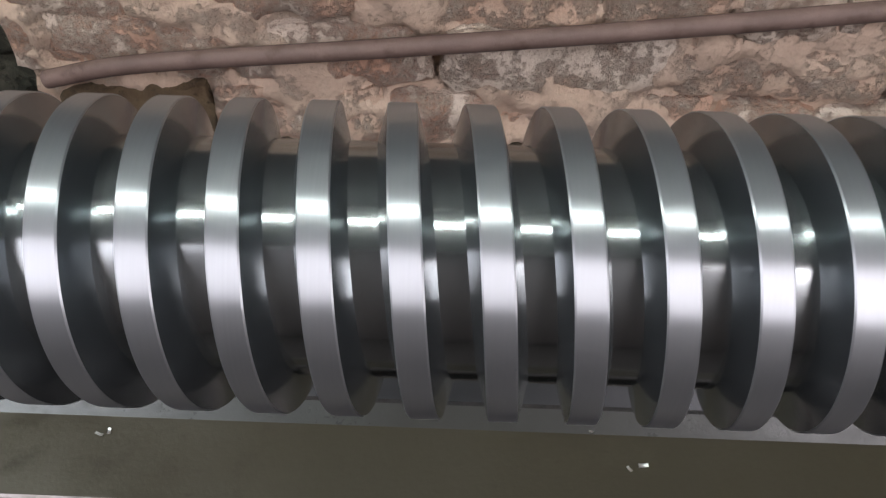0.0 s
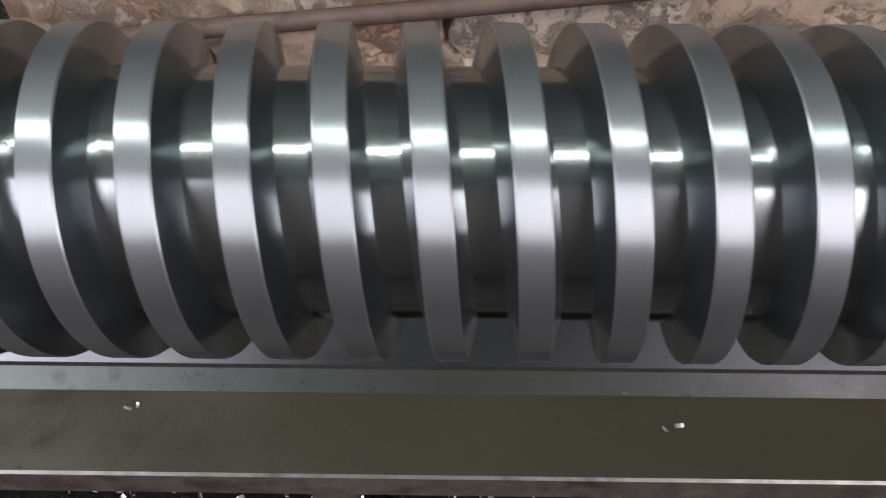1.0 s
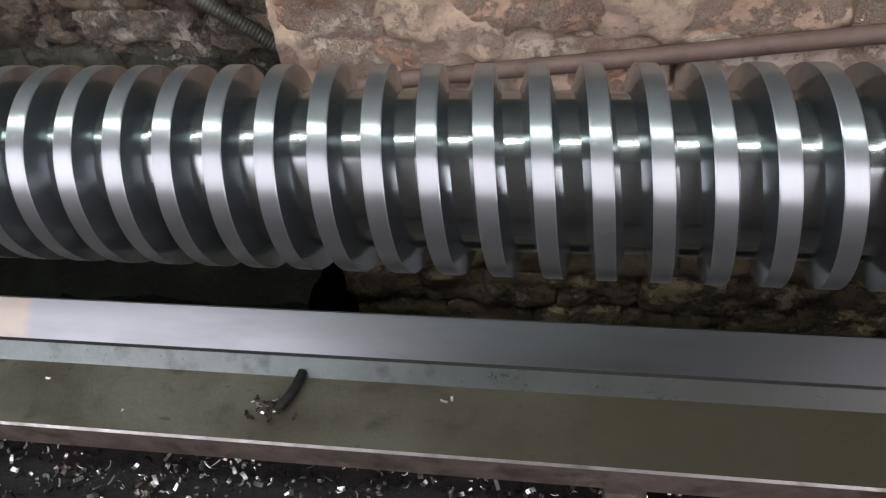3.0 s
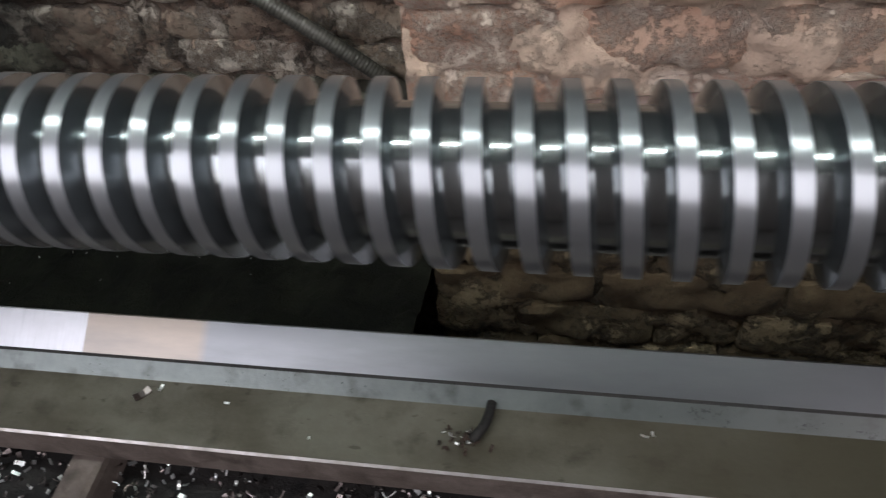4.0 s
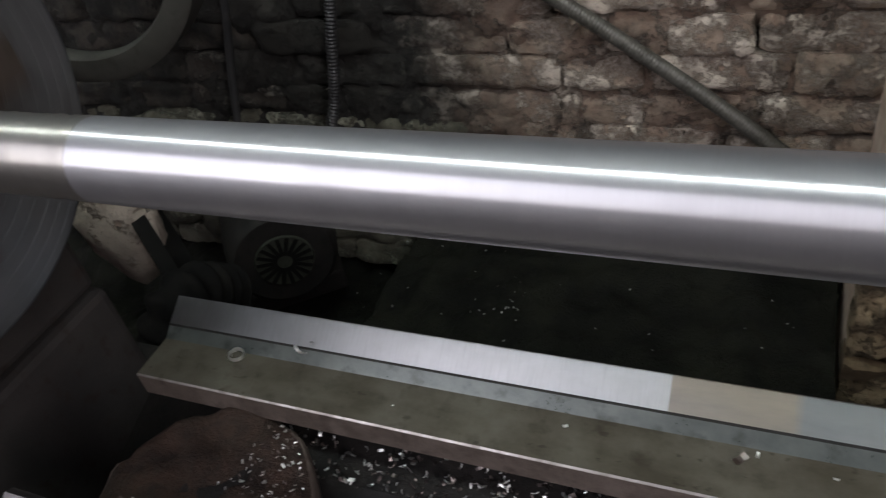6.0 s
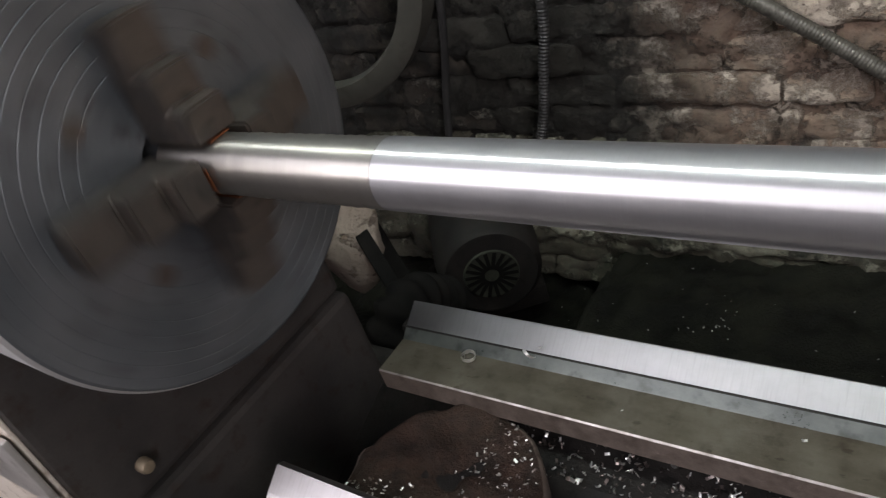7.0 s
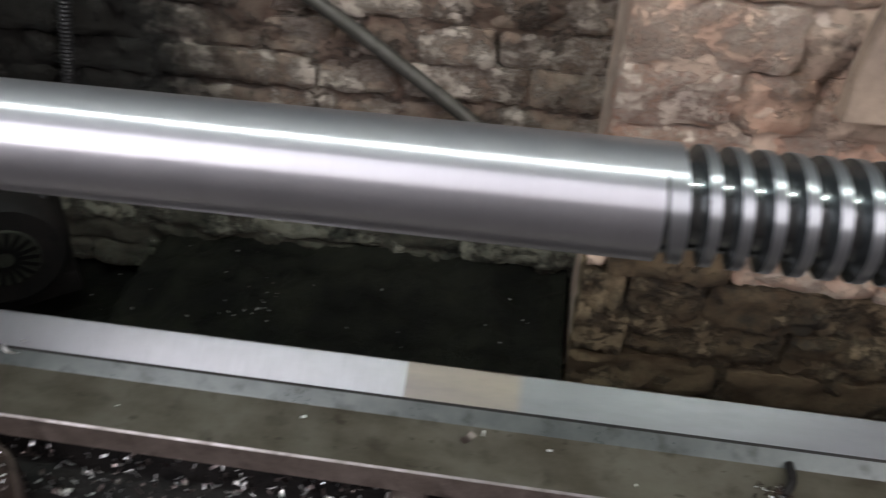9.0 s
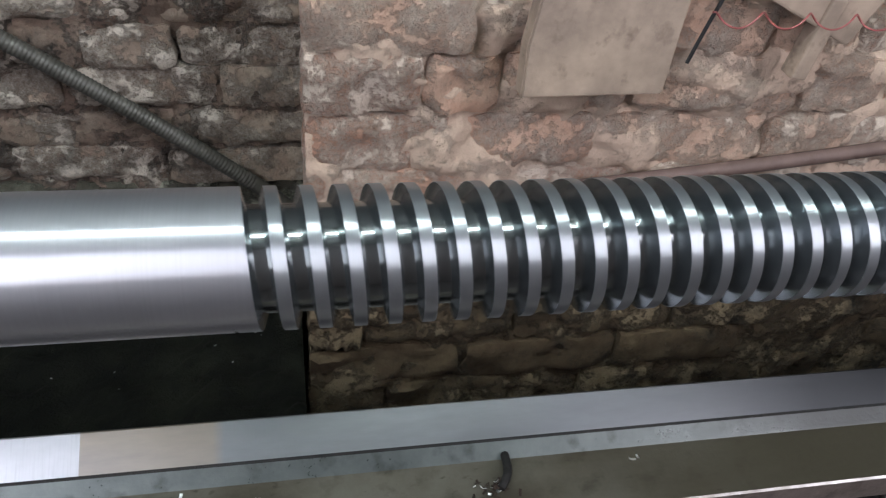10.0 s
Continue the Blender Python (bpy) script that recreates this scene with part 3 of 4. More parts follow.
# thin dark discs stand for the shade in the bolt holes
for k in range(4):
    bm = bmesh.new()
    bmesh.ops.create_cone(bm, cap_ends=True, segments=24, radius1=0.010, radius2=0.010, depth=0.0016, matrix=pose(0.0006, 0, 0, 0, 90, 0))
    hole = part("face_hole", bm, M_JAW, chuck, "dark disc for the shade in a bolt hole")
    hole.matrix_local = pose(0, 0, 0, JAW0 + 45 + 90 * k, 0, 0) @ pose(0, 0, 0.098)

# ---- headstock ----
head = thing("headstock", pose(0, 0, 0), "beige painted lathe headstock, near-black towards the chuck", "headstock")
part("housing", box(bmesh.new(), -1.65, -0.70, -0.209, 0.165, 0.80, 1.42, 0.008), M_HOUSING, head)
bm = bmesh.new()
box(bm, -1.65, -0.712, -0.2135, -0.2092, 0.70, 1.41, 0.002)
part("front_panel", bm, M_BEIGE, head, "worn beige front panel")
part("base", box(bmesh.new(), -1.65, -0.688, -0.199, 0.165, 0.0, 0.798, 0.01), M_HOUSING, head)
bm = bmesh.new()
lathe_x(bm, [(-0.70, 0.10), (-0.696, 0.10)], 48)
sp = part("spindle_nose", bm, M_GREY, head)
sp.location = (0, 0, AXIS_Z)
# round plug in place of a small curved beige tab
bm = bmesh.new()
lathe_x(bm, [(-0.688, 0.0045), (-0.688, 0.008), (-0.680, 0.008), (-0.676, 0.0065), (-0.675, 0.003)], 24)
sp = part("drain_plug", bm, M_BRASS, head, "round plug standing in for a curved beige tab", 40)
sp.location = (0, -0.150, 0.842)
bellows = thing("ribbed_hose", pose(0, 0, 0), "thick black ribbed hose bending down behind the bed end", "hose")
bm = bmesh.new()
tube(bm, [(-0.735, 0.36, 0.60), (-0.73, 0.30, 0.655), (-0.735, 0.255, 0.65), (-0.755, 0.24, 0.59), (-0.79, 0.235, 0.48), (-0.80, 0.235, 0.36)], 0.038, 24, 0.003, 0.005, 0.024)
part("sleeve", bm, M_MATT_BLACK, bellows, "", 60)
lever = thing("gear_lever", pose(-0.80, -0.218, 0.905), "pair of black ball knobs on a bare metal plate", "lever")
part("plate", box(bmesh.new(), -0.10, 0.088, -0.0050, 0.0015, -0.055, 0.042, 0.002), M_PLATE, lever, "bare metal plate")
for kx, kz in ((-0.01, 0.012), (-0.05, -0.028)):
    bm = bmesh.new()
    lathe_x(bm, [(0.0, 0.009), (0.012, 0.008), (0.014, 0.006), (0.03, 0.006), (0.031, 0.010), (0.038, 0.0145), (0.048, 0.016), (0.058, 0.0125), (0.064, 0.004)], 24)
    kb = part("knob", bm, M_KNOB, lever, "black ball knob", 50)
    kb.matrix_local = pose(kx, -0.004, kz, 0, 0, -90)

# ---- behind the machine ----
# electric motor with a slotted fan cover
motor = thing("electric_motor", pose(-0.770, 0.535, 0.508, 0, 0, 38), "dark dusty electric motor with a slotted round fan cover", "electric motor")
bm = bmesh.new()
lathe_x(bm, [(0.0, 0.02), (0.0, 0.085), (0.012, 0.095), (0.06, 0.1), (0.30, 0.1), (0.32, 0.08)], 48)
body = part("housing", bm, M_BLACK, motor, "", 35)
body.matrix_local = pose(0, 0.0, 0, 0, 0, 90)
bm = bmesh.new()
lathe_x(bm, [(-0.004, 0.003), (-0.004, 0.050), (0.0, 0.052), (0.003, 0.052)], 48)
cover = part("fan_cover", bm, M_DUSTY, motor, "", 35)
cover.matrix_local = pose(0, 0, 0, 0, 0, 90)
# raised black strips stand for the shade inside the open slots
slot = None
for k in range(18):
    if slot is None:
        bm = bmesh.new()
        box(bm, -0.0036, 0.0036, -0.0060, -0.0043, 0.013, 0.049, 0.0006)
        slot = part("slot", bm, M_MATT_BLACK, motor, "solid black strip for the shade in a cooling slot")
    else:
        s2 = new("slot", slot.data)
        s2.parent = motor
        s2["label"] = "solid black strip for the shade in a cooling slot"
        slot = s2
    slot.matrix_local = pose(0, 0, 0, 0, 20 * k, 0)
part("foot", box(bmesh.new(), -0.09, 0.09, 0.04, 0.28, -0.135, -0.09, 0.006), M_BLACK, motor)

# damp ledge behind the machine, near black from the gap's shade in its colour
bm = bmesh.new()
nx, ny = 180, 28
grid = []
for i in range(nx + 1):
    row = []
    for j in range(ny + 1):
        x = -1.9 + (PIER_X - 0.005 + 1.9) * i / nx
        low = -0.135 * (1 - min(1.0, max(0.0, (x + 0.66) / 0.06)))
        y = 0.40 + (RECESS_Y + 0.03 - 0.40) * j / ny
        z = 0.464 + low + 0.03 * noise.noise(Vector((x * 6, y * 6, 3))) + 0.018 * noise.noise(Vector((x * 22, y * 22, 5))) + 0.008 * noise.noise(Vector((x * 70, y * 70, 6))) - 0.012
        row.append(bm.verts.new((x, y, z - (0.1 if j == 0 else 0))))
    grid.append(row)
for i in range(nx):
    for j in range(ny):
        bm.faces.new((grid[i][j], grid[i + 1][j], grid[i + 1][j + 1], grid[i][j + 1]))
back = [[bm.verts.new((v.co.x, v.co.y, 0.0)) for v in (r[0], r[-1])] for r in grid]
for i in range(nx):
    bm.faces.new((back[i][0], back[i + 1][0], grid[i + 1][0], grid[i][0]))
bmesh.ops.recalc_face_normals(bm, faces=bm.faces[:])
setting("ledge", bm, M_MOSS_SHADE, "", 60)

# hoses and cables
hose = thing("corrugated_hose", pose(0, 0, 0), "grey corrugated cable hose hung slantwise across the brick wall", "hose")
bm = bmesh.new()
tube(bm, [(-0.75, 0.69, 1.20), (-0.52, 0.695, 1.045), (-0.325, 0.695, 0.915), (-0.212, 0.700, 0.833), (-0.081, 0.700, 0.735), (0.035, 0.700, 0.640), (0.085, 0.705, 0.59)],
     0.0108, 14, 0.0013, 0.0005, 0.005)
part("sleeve", bm, M_HOSE, hose, "", 60)
hose2 = thing("corrugated_hose", pose(0, 0, 0), "dark corrugated hose hanging down to the motor", "hose")
bm = bmesh.new()
tube(bm, [(-0.62, 0.70, 1.25), (-0.641, 0.70, 0.945), (-0.658, 0.69, 0.836), (-0.685, 0.68, 0.719), (-0.73, 0.64, 0.60), (-0.758, 0.60, 0.52)], 0.0085, 14, 0.0015, 0.001, 0.006)
part("sleeve", bm, M_RUBBER, hose2, "", 60)
cable = thing("black_cable", pose(0, 0, 0), "black rubber cable hanging along the wall", "cable")
bm = bmesh.new()
tube(bm, [(-0.80, 0.70, 1.25), (-0.828, 0.70, 0.963), (-0.88, 0.69, 0.753), (-0.897, 0.64, 0.56), (-0.88, 0.60, 0.50)], 0.007, 12, 0.01)
part("sheath", bm, M_RUBBER, cable, "", 60)

# slanted braces and the guard wheel behind the chuck
for (p, q, rad) in (((-1.06, 0.52, 0.66), (-0.74, 0.30, 0.58), 0.013), ((-1.07, 0.56, 0.64), (-0.88, 0.44, 0.50), 0.016)):
    d = Vector(q) - Vector(p)
    br = thing("brace_bar", Matrix.Translation(p) @ d.to_track_quat("X", "Z").to_matrix().to_4x4(), "dark slanted steel brace behind the chuck", "brace", "braces behind the chuck")
    bm = bmesh.new()
    box(bm, 0, d.length, -rad, rad, -rad * 0.5, rad * 0.5, 0.002)
    part("bar", bm, M_MATT_BLACK, br)
wheel = thing("guard_wheel", pose(-0.985, 0.56, 1.075, 0, 0, 12), "grey-green painted pulley guard behind the chuck", "pulley guard")
bm = bmesh.new()
rows = []
prof = [(0.222, -0.03), (0.228, -0.026), (0.228, 0.03), (0.215, 0.03), (0.19, 0.005), (0.186, -0.012), (0.190, -0.03)]
for k in range(97):
    a = 2 * math.pi * k / 96
    rows.append([bm.verts.new((r * math.cos(a), y, r * math.sin(a))) for r, y in prof])
for a, b in zip(rows, rows[1:]):
    for j in range(len(prof)):
        bm.faces.new((a[j], b[j], b[(j + 1) % len(prof)], a[(j + 1) % len(prof)]))
bmesh.ops.remove_doubles(bm, verts=bm.verts[:], dist=1e-6)
bmesh.ops.recalc_face_normals(bm, faces=bm.faces[:])
part("rim", bm, M_GUARD, wheel, "", 40)
for k in range(2):
    bm = bmesh.new()
    box(bm, 0.02, 0.192, -0.012, 0.006, -0.02, 0.02, 0.004)
    sp = part("spoke", bm, M_GUARD, wheel)
    sp.matrix_local = pose(0, 0, 0, 0, -35 + 180 * k, 0)
bm = bmesh.new()
bmesh.ops.create_cone(bm, cap_ends=True, segments=32, radius1=0.035, radius2=0.03, depth=0.05, matrix=pose(0, 0, 0, 90, 0, 0))
part("hub", bm, M_GUARD, wheel, "", 40)

# rusty pipe along the pier
pipe = thing("rusty_pipe", pose(0, 0, 0), "brown rusty pipe running slightly upwards along the brick wall", "pipe")
bm = bmesh.new()
tube(bm, [(0.13, PIER_Y - 0.008, 0.702), (0.23, PIER_Y - 0.010, 0.726), (0.48, PIER_Y - 0.012, 0.755), (0.72, PIER_Y - 0.012, 0.783), (1.0, PIER_Y - 0.012, 0.82), (2.0, PIER_Y - 0.012, 0.95)], 0.0095, 14, 0.02)
part("tube", bm, M_PIPE, pipe, "", 60)

# weathered board leaning on the wall, with a coil of red wire
board = thing("wooden_board", pose(0.405, PIER_Y - 0.035, 0.955, -6, -3, 4), "weathered brown wooden board against the brick wall", "board")
bm = bmesh.new()
vs = [(-0.085, -0.055), (0.078, -0.065), (0.092, 0.04), (0.095, 0.10), (-0.06, 0.10), (-0.082, 0.0)]
a = [bm.verts.new((x, -0.010, z)) for x, z in vs]
b = [bm.verts.new((x, 0.012, z)) for x, z in vs]
bm.faces.new(a)
bm.faces.new(b[::-1])
for i in range(len(vs)):
    j = (i + 1) % len(vs)
    bm.faces.new((a[i], b[i], b[j], a[j]))
bmesh.ops.recalc_face_normals(bm, faces=bm.faces[:])
bmesh.ops.bevel(bm, geom=bm.edges[:], offset=0.002, segments=2, affect="EDGES")
part("plank", bm, M_WOOD, board)
board2 = thing("wooden_board", pose(0.60, PIER_Y - 0.03, 1.03, 0, 24, 2), "short pale offcut of wood against the wall", "board")
part("plank", box(bmesh.new(), -0.10, 0.12, -0.010, 0.010, -0.035, 0.035, 0.003), M_WOOD, board2)
post = thing("wooden_peg", pose(0.655, PIER_Y - 0.03, 0.955, 0, 8, 0), "pale wooden peg standing out from the wall", "peg")
part("stick", box(bmesh.new(), -0.010, 0.010, -0.012, 0.012, -0.045, 0.05, 0.003), M_WOOD, post)
wire = thing("coiled_wire", pose(0.53, PIER_Y - 0.055, 0.985), "coil of thin red wire hung along the boards", "wire")
bm = bmesh.new()
tube(bm, [(0.028 * k / 8 - 0.02 + 0.20 * k / 60, 0.008 * math.sin(k * math.pi / 4), 0.008 * math.cos(k * math.pi / 4)) for k in range(57)], 0.0011, 6, 0.004)
part("strand", bm, M_WIRE, wire, "", 60)
wire2 = thing("black_wire", pose(0.52, PIER_Y - 0.05, 0.96), "thin black wire hanging from the boards", "wire")
bm = bmesh.new()
tube(bm, [(0.01, 0, 0.12), (0.0, 0, 0.05), (-0.004, 0.005, 0.02), (-0.012, 0.01, -0.03)], 0.0022, 8, 0.01)
part("strand", bm, M_RUBBER, wire2, "", 60)


# ---- steel chips ----
def chip_shape(bm, m, curl, size):
    """A small bent shaving: a curled strip with some thickness."""
    n = 4
    w = size * random.uniform(0.25, 0.55)
    th = size * 0.06 + 0.00012
    rows = []
    for i in range(n):
        a = curl * (i / (n - 1) - 0.5)
        if abs(curl) > 0.05:
            rr = size / abs(curl)
            p = Vector((rr * math.sin(a), 0, rr * (1 - math.cos(a))))
        else:
            p = Vector((size * (i / (n - 1) - 0.5), 0, 0))
        rows.append([bm.verts.new(m @ (p + Vector((0, s * w * 0.5, t)))) for s, t in ((-1, 0), (1, 0), (1, th), (-1, th))])
    for a, b in zip(rows, rows[1:]):
        for j in range(4):
            bm.faces.new((a[j], a[(j + 1) % 4], b[(j + 1) % 4], b[j]))
    bm.faces.new(rows[0])
    bm.faces.new(rows[-1][::-1])


def scatter(count, place, size, curl=2.0, dark=0.3, lie=50):
    """Two meshes of chips, bright and dark, strewn by place()."""
    bright, dull = bmesh.new(), bmesh.new()
    for _ in range(count):
        p = place()
        m = Matrix.Translation(p) @ Euler((radians(random.gauss(0, lie)), radians(random.gauss(0, lie)), random.uniform(0, 6.28))).to_matrix().to_4x4()
        chip_shape(dull if random.random() < dark else bright, m, random.uniform(-curl, curl), random.uniform(*size))
    return bright, dull


def chip_heap(name, label, count, place, size, curl=2.0, dark=0.3, lie=50):
    bright, dull = scatter(count, place, size, curl, dark, lie)
    bmesh.ops.recalc_face_normals(bright, faces=bright.faces[:])
    bmesh.ops.recalc_face_normals(dull, faces=dull.faces[:])
    ob = link_mesh(name, bright, M_CHIP)
    tagged(ob, label, "metal chips", "", "stuff")
    part("dark_chips", dull, M_BLUECHIP, ob, "dark oily chips")
    return ob


def on_ledge():
    x = random.uniform(-0.45, 0.75)
    f = random.betavariate(1.3, 1.6)
    return Vector((x, 0.046 + 0.056 * f, 0.714 + 0.022 * random.random() * f))


random.seed(5)
chip_heap("chip_heap", "heap of small bright and dark steel chips under the rear rail", 1300, on_ledge, (0.002, 0.008), 2.5, 0.6, 50)


def on_disc():
    a = random.uniform(-3.0, 1.3)
    r = 0.10 * math.sqrt(random.uniform(0.05, 1.0))
    return Vector((-0.445 + r * math.cos(a), -0.025 + r * math.sin(a), 0.7505 + 0.002 * random.random() + (0.004 if r > 0.085 else 0)))


chip_heap("chip_scatter", "bright steel chips strewn over the round plate", 420, on_disc, (0.002, 0.005), 1.5, 0.35, 18)


def on_back_ledge():
    if random.random() < 0.4:
        return Vector((-0.365 + random.gauss(0, 0.02), 0.53 + random.gauss(0, 0.02), 0.472 + 0.012 * random.random()))
    return Vector((random.uniform(-0.65, 0.05), random.uniform(0.44, 0.66), 0.474 + 0.006 * random.random()))


chip_heap("chip_scatter", "a few bright chips lying on the dark ledge", 44, on_back_ledge, (0.002, 0.005), 2.5, 0.1, 25)


def spiral_chip(name, p, turns, radius, width, length, rz, label, tilt=0.0):
    """A wound shaving: a helical ribbon with a loose end."""
    bm = bmesh.new()
    rows, n = [], int(24 * turns)
    for i in range(n + 1):
        a = 2 * math.pi * i / 24
        s = i / n
        r = radius * (1 - 0.25 * s)
        c = Vector((length * s, r * math.cos(a), r + r * math.sin(a)))
        rows.append([bm.verts.new(c + Vector((d, 0, 0)) + Vector((0, math.cos(a), math.sin(a))) * t) for d, t in ((-width / 2, 0), (width / 2, 0), (width / 2, 0.0004), (-width / 2, 0.0004))])
    for a, b in zip(rows, rows[1:]):
        for j in range(4):
            bm.faces.new((a[j], a[(j + 1) % 4], b[(j + 1) % 4], b[j]))
    bm.faces.new(rows[0])
    bm.faces.new(rows[-1][::-1])
    bmesh.ops.recalc_face_normals(bm, faces=bm.faces[:])
    ob = link_mesh(name, bm, M_CHIP, None, "", 60)
    ob.matrix_world = pose(*p, 0, tilt, rz)
    return tagged(ob, label, "metal shaving", "loose shavings")


BT = 0.7777
spiral_chip("steel_shaving", (-0.4755, 0.1205, BT + 0.002), 1.35, 0.0078, 0.0044, 0.004, 30, "curled bright steel shaving lying on the bed", -78)
spiral_chip("steel_shaving", (-0.420, 0.134, BT + 0.001), 1.3, 0.0055, 0.0036, 0.024, 15, "stretched steel shaving lying on the bed", -20)


def loose_chip(x, y, size, rz, label="small bright steel chip lying on the oily bed", z=BT + 0.0006, mat=None):
    bm = bmesh.new()
    chip_shape(bm, Matrix.Identity(4), 1.0, size)
    bmesh.ops.recalc_face_normals(bm, faces=bm.faces[:])
    ob = link_mesh("steel_chip", bm, mat or M_CHIP)
    ob.matrix_world = pose(x, y, z, 8, 5, rz)
    return tagged(ob, label, "metal chip", "loose chips")


random.seed(9)
for x, y, s in ((0.0, 0.1185, 0.006), (-0.147, 0.1115, 0.0045), (0.0535, 0.111, 0.004), (0.341, 0.113, 0.0055), (0.346, 0.115, 0.004), (0.657, 0.1065, 0.006), (0.649, 0.104, 0.004),
                (0.628, 0.1275, 0.006), (-0.30, 0.098, 0.0025), (0.12, 0.09, 0.0025)):
    loose_chip(x, y, s, random.uniform(0, 180))
loose_chip(-0.012, 0.112, 0.013, 50, "thin dark splinter lying on the oily bed", BT + 0.0004, M_BLUECHIP)

clump = thing("chip_clump", pose(0.228, 0.104, BT), "oily dark clump of swarf with a small hooked chip", "swarf clump")
bm = bmesh.new()
tube(bm, [(0.012, 0.024, 0.002), (0.011, 0.012, 0.004), (0.008, 0.002, 0.005), (0.002, -0.006, 0.003)], 0.0034, 8, 0.003)
part("hook", bm, M_BLACK, clump, "", 50)
bright, dull = scatter(34, lambda: Vector((random.gauss(-0.004, 0.007), random.gauss(-0.006, 0.005), 0.001 + 0.003 * random.random())), (0.003, 0.006), 2.5, 0.75, 40)
tagged(part("bright_flakes", bright, M_CHIP, clump), kind="stuff")
tagged(part("dark_flakes", dull, M_CRUST, clump), kind="stuff")
# ---- brick walls ----
COURSE, LOW_COURSE = 0.0755, 0.0575     # the recess is laid in thinner courses


def brick_mesh(w, h, d, seed, rough):
    """An old brick with broken corners and a worn, uneven front (towards -y)."""
    nx, nz = (16, 6) if w > 0.15 else (9, 6)
    bm = bmesh.new()
    g = []
    for i in range(nx + 1):
        row = []
        for j in range(nz + 1):
            u, v = 2 * i / nx - 1, 2 * j / nz - 1
            # rounded outline with bites out of the edges
            bite = 1 - 0.035 * max(0.0, noise.noise(Vector((u * 2.3 + seed, v * 1.7, seed * 1.3)))) * 2
            corner = max(0.0, abs(u) ** 10 + abs(v) ** 6 - 1.1)
            x, z = w * 0.5 * u * (1 - 0.030 * corner) * bite, h * 0.5 * v * (1 - 0.09 * corner) * (2 * bite - 1)
            edge = (i in (0, nx)) + (j in (0, nz))
            y = 0.0045 * edge + 0.4 * rough * noise.noise(Vector((x * 85 + seed * 3, seed * 2.3, z * 85))) + rough * noise.noise(Vector((x * 26 + seed * 7, seed * 3.1, z * 26)))
            x += 0.0045 * noise.noise(Vector((x * 45, seed * 5.0, z * 45)))
            z += 0.0048 * noise.noise(Vector((x * 45, 9 + seed * 5.0, z * 45)))
            row.append(bm.verts.new((x, y, z)))
        g.append(row)
    for i in range(nx):
        for j in range(nz):
            bm.faces.new((g[i][j], g[i + 1][j], g[i + 1][j + 1], g[i][j + 1]))
    rim = [g[i][0] for i in range(nx + 1)] + [g[nx][j] for j in range(1, nz + 1)] + [g[i][nz] for i in range(nx - 1, -1, -1)] + [g[0][j] for j in range(nz - 1, 0, -1)]
    bk = [bm.verts.new((v.co.x * 0.99, d, v.co.z * 0.97)) for v in rim]
    for k in range(len(rim)):
        j = (k + 1) % len(rim)
        bm.faces.new((rim[j], rim[k], bk[k], bk[j]))
    bmesh.ops.recalc_face_normals(bm, faces=bm.faces[:])
    me = bpy.data.meshes.new("brick")
    bm.to_mesh(me)
    bm.free()
    me.polygons.foreach_set("use_smooth", [True] * len(me.polygons))
    me.set_sharp_from_angle(angle=radians(50))
    return me


def mortar_bed(wall, x0, x1, z0, z1, y, material, seed, gone=1.0):
    """Crumbling mortar between the bricks: flush in some places, washed out deep in others."""
    step = 0.006
    nx, nz = int((x1 - x0) / step), int((z1 - z0) / step)
    verts = []
    for i in range(nx + 1):
        for j in range(nz + 1):
            x, z = x0 + (x1 - x0) * i / nx, z0 + (z1 - z0) * j / nz
            deep = 0.002 + 0.018 * noise.noise(Vector((x * 9, seed, z * 14))) + 0.010 * noise.noise(Vector((x * 34, seed + 4, z * 34))) + 0.004 * noise.noise(Vector((x * 110, seed + 8, z * 110)))
            verts.append((x, y + max(-0.005, 0.005 + gone * deep), z))
    faces = [(i * (nz + 1) + j, (i + 1) * (nz + 1) + j, (i + 1) * (nz + 1) + j + 1, i * (nz + 1) + j + 1) for i in range(nx) for j in range(nz)]
    me = bpy.data.meshes.new("mortar")
    me.from_pydata(verts, [], faces)
    me.materials.append(material)
    me.polygons.foreach_set("use_smooth", [True] * len(me.polygons))
    ob = new("mortar", me)
    ob.parent = wall
    return ob


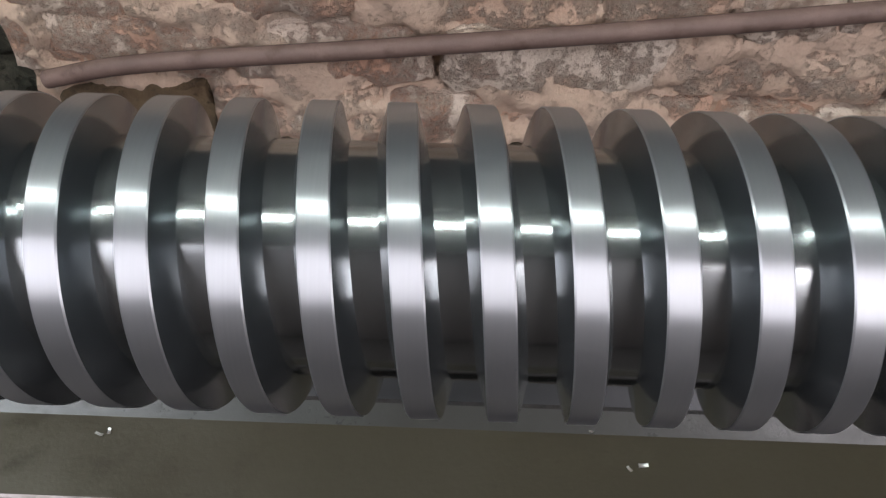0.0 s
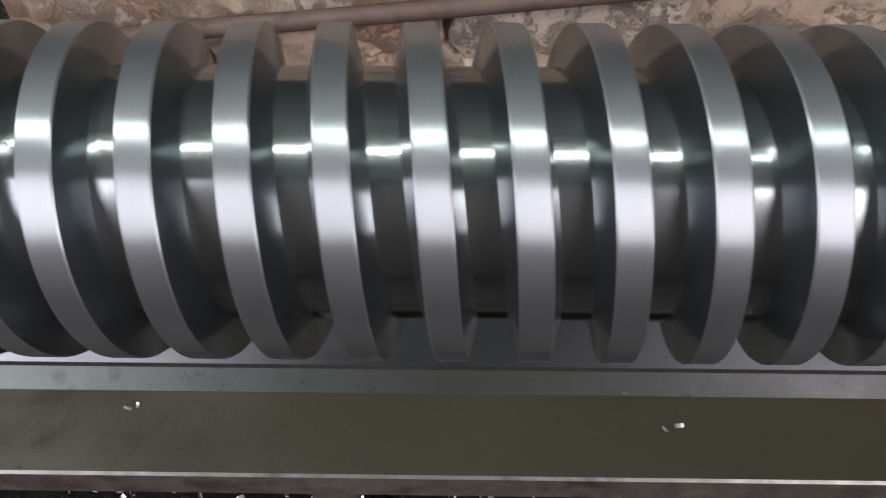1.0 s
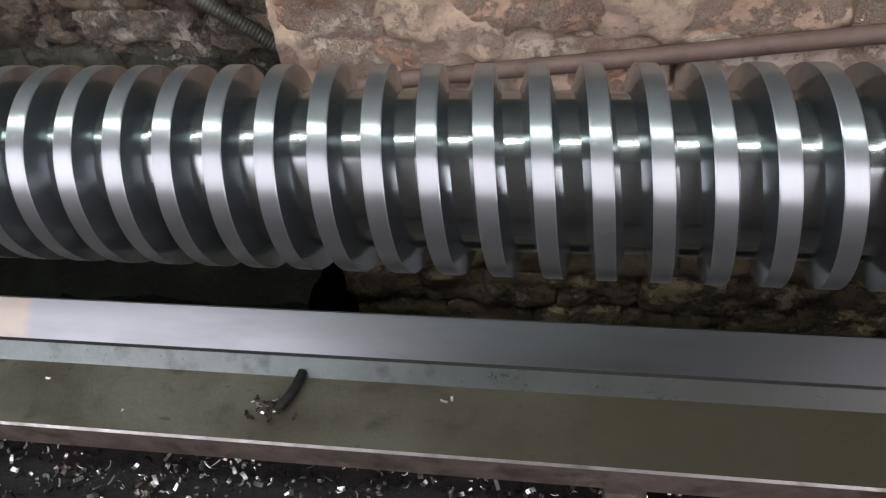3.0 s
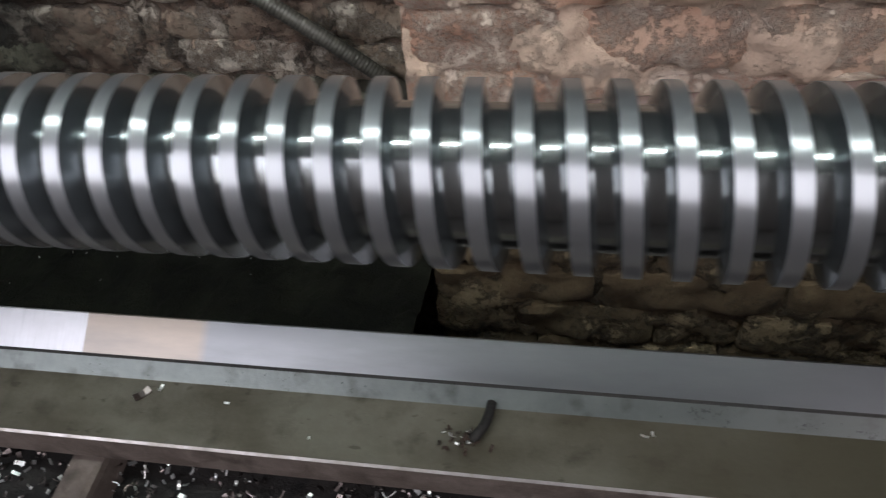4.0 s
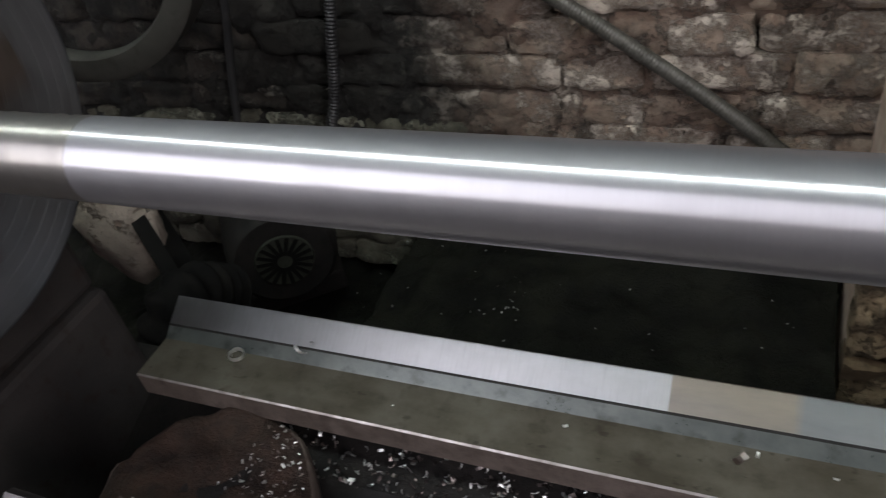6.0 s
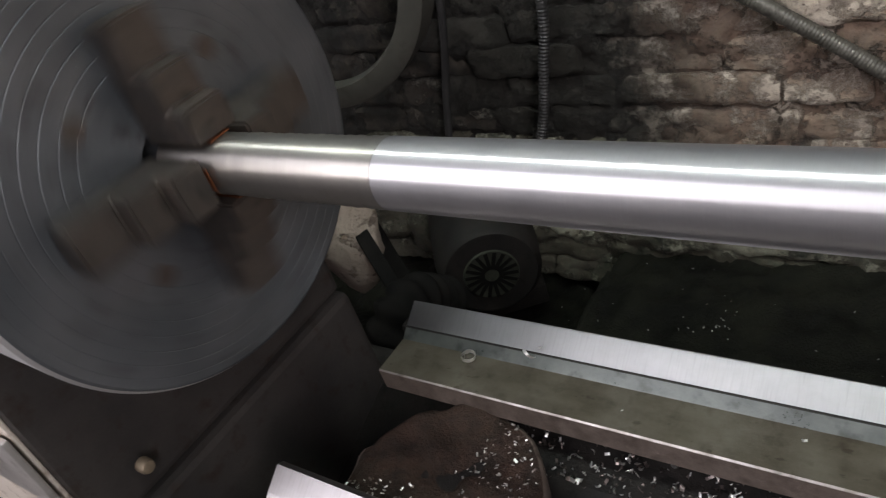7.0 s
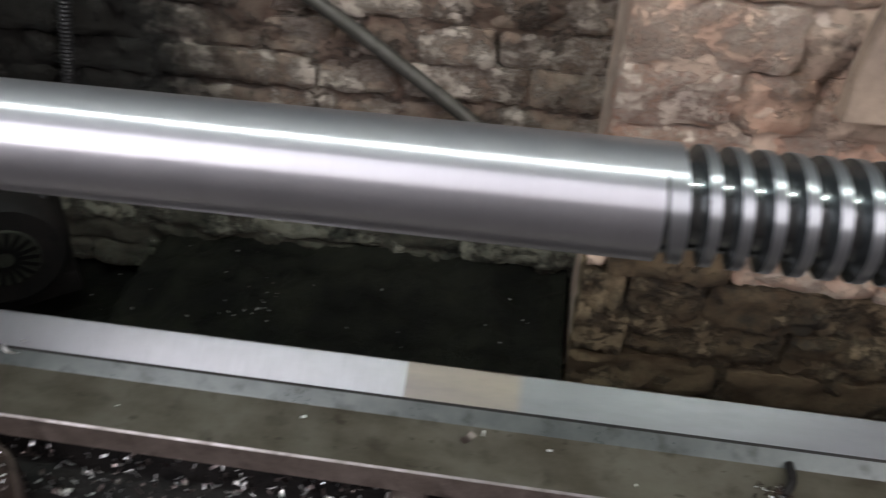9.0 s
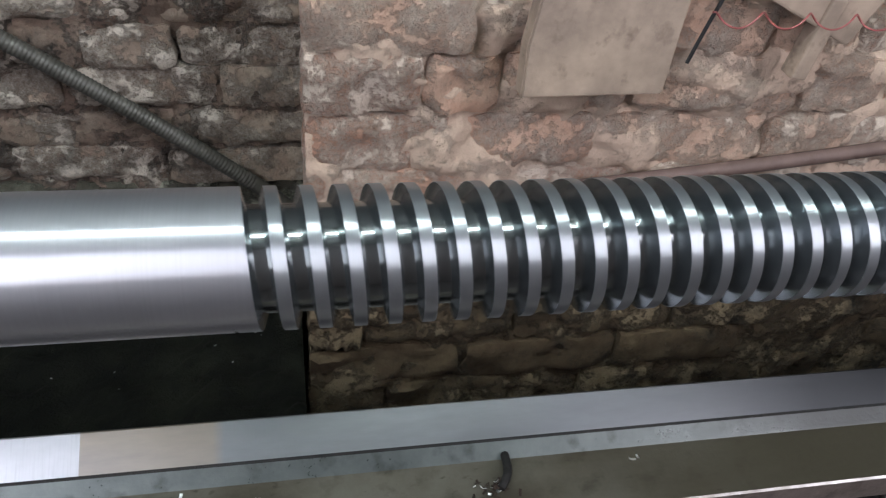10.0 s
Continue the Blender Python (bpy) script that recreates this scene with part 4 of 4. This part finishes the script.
def brick_wall(wall, x0, x1, z0, z1, y, pick, seed, phase, known={}, course=COURSE):
    rnd = random.Random(seed)
    shapes = {}
    for key, w in (("s", 0.231), ("h", 0.1115)):
        for k in range(7):
            me = brick_mesh(w, course - 0.004, 0.05, seed * 10 + k + (50 if key == "h" else 0), 0.011)
            shapes[key, k] = me
    row, z = 0, z0
    while z < z1:
        x = x0 + (phase + (0.06 if row % 2 else 0.0)) - 0.24
        widths = list(known.get(row, ()))
        if widths:
            x = x0
        while x < x1:
            w = widths.pop(0) if widths else rnd.choice((rnd.uniform(0.10, 0.13), rnd.uniform(0.19, 0.25), rnd.uniform(0.15, 0.26)))
            key = "h" if w < 0.14 else "s"
            a, b = max(x, x0), min(x + w, x1)
            if b - a > 0.03:
                mat, k = pick(rnd, (a + b) / 2, z), rnd.randrange(7)
                if (key, k, mat.name) not in shapes:
                    shapes[key, k, mat.name] = shapes[key, k].copy()
                    shapes[key, k, mat.name].materials.append(mat)
                ob = new("brick", shapes[key, k, mat.name])
                ob.parent = wall
                ob.location = ((a + b) / 2, y + rnd.gauss(0, 0.004), z + course / 2 + rnd.gauss(0, 0.002))
                ob.rotation_euler = (rnd.gauss(0, 0.022), rnd.gauss(0, 0.012), rnd.gauss(0, 0.016))
                ob.scale = ((b - a - rnd.uniform(0.0, 0.007)) / (0.2315 if key == "s" else 0.112), 1, rnd.uniform(0.95, 1.04))
            x += w
        z += course
        row += 1


Z0 = 0.848 - 8 * COURSE
# unseen upper wall, added dark so the steel mirrors little light
setting("wall_north_upper", box(bmesh.new(), -6.0, 3.5, RECESS_Y - 0.1, RECESS_Y + 0.25, 1.27, ROOM_H), M_DARKWALL)
recess = setting("wall_north", box(bmesh.new(), -6.0, PIER_X + 0.3, RECESS_Y + 0.036, RECESS_Y + 0.25, 0.0, 1.265), M_MORTAR, "old sooty brick wall with flaking whitewash")
pier = setting("wall_pier", box(bmesh.new(), PIER_X + 0.006, 3.5, PIER_Y + 0.036, PIER_Y + 0.24, 0.0, 1.265), M_MORTAR_P, "old pink brick wall with flaking whitewash")
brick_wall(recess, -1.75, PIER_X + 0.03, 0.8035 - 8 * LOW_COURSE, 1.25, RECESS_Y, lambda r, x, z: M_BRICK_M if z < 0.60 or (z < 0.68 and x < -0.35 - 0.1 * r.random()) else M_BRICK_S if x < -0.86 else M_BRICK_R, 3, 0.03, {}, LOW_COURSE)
# the first lump stands for the lit wall patch, the others are rubble
for k, (x, z, w, h) in enumerate(((-1.03, 0.625, 0.15, 0.20), (-1.12, 0.50, 0.12, 0.12), (-0.98, 0.47, 0.16, 0.13), (-0.93, 0.60, 0.13, 0.11), (-1.10, 0.63, 0.14, 0.10))):
    bm = bmesh.new()
    bmesh.ops.create_icosphere(bm, subdivisions=3, radius=1.0)
    for v in bm.verts:
        n = v.co.normalized()
        v.co = Vector((n.x * w * 0.62, n.y * 0.05, n.z * h * 0.62)) * (1 + 0.28 * noise.noise(n * 1.7 + Vector((k * 9.0, 0, 0))) + 0.10 * noise.noise(n * 5 + Vector((k * 5.0, 3, 0))))
    st = part("rubble_stone", bm, M_LIT_PATCH if k == 0 else M_BRICK_M, recess, "", 40)
    st.location = (x, 0.47 if k == 0 else RECESS_Y - 0.025, z)
# lower courses get the brick whose colour holds the shade
brick_wall(pier, PIER_X, 1.75, Z0 - 2 * COURSE - 0.005, 1.2, PIER_Y, lambda r, x, z: M_BRICK_SHADE if z < 0.60 or (z < 0.66 and x < 0.36) else M_BRICK_P, 8, 0.055,
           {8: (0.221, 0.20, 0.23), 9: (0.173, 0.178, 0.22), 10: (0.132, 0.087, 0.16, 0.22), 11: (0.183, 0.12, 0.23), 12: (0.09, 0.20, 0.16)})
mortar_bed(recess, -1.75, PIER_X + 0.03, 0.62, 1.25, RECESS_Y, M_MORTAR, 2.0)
mortar_bed(recess, -1.75, PIER_X + 0.03, 0.40, 0.62, RECESS_Y, M_BRICK_M, 2.0)
mortar_bed(pier, PIER_X + 0.004, 1.75, 0.62, 1.2, PIER_Y, M_MORTAR_P, 5.0, 1.4)
mortar_bed(pier, PIER_X + 0.004, 1.75, 0.10, 0.62, PIER_Y, M_BRICK_SHADE, 5.0)


# ---- what moves ----
def motions():
    rows = [k / FPS for k in range(10 * FPS + 1)]
    walk(screw, [(t, pose(0, 0, AXIS_Z, 360 * TURNS_PER_SECOND * t, 0, 0)) for t in rows])
    walk(chuck, [(t, pose(-0.595, 0, AXIS_Z, 360 * TURNS_PER_SECOND * t, 0, 0)) for t in rows])


motions()
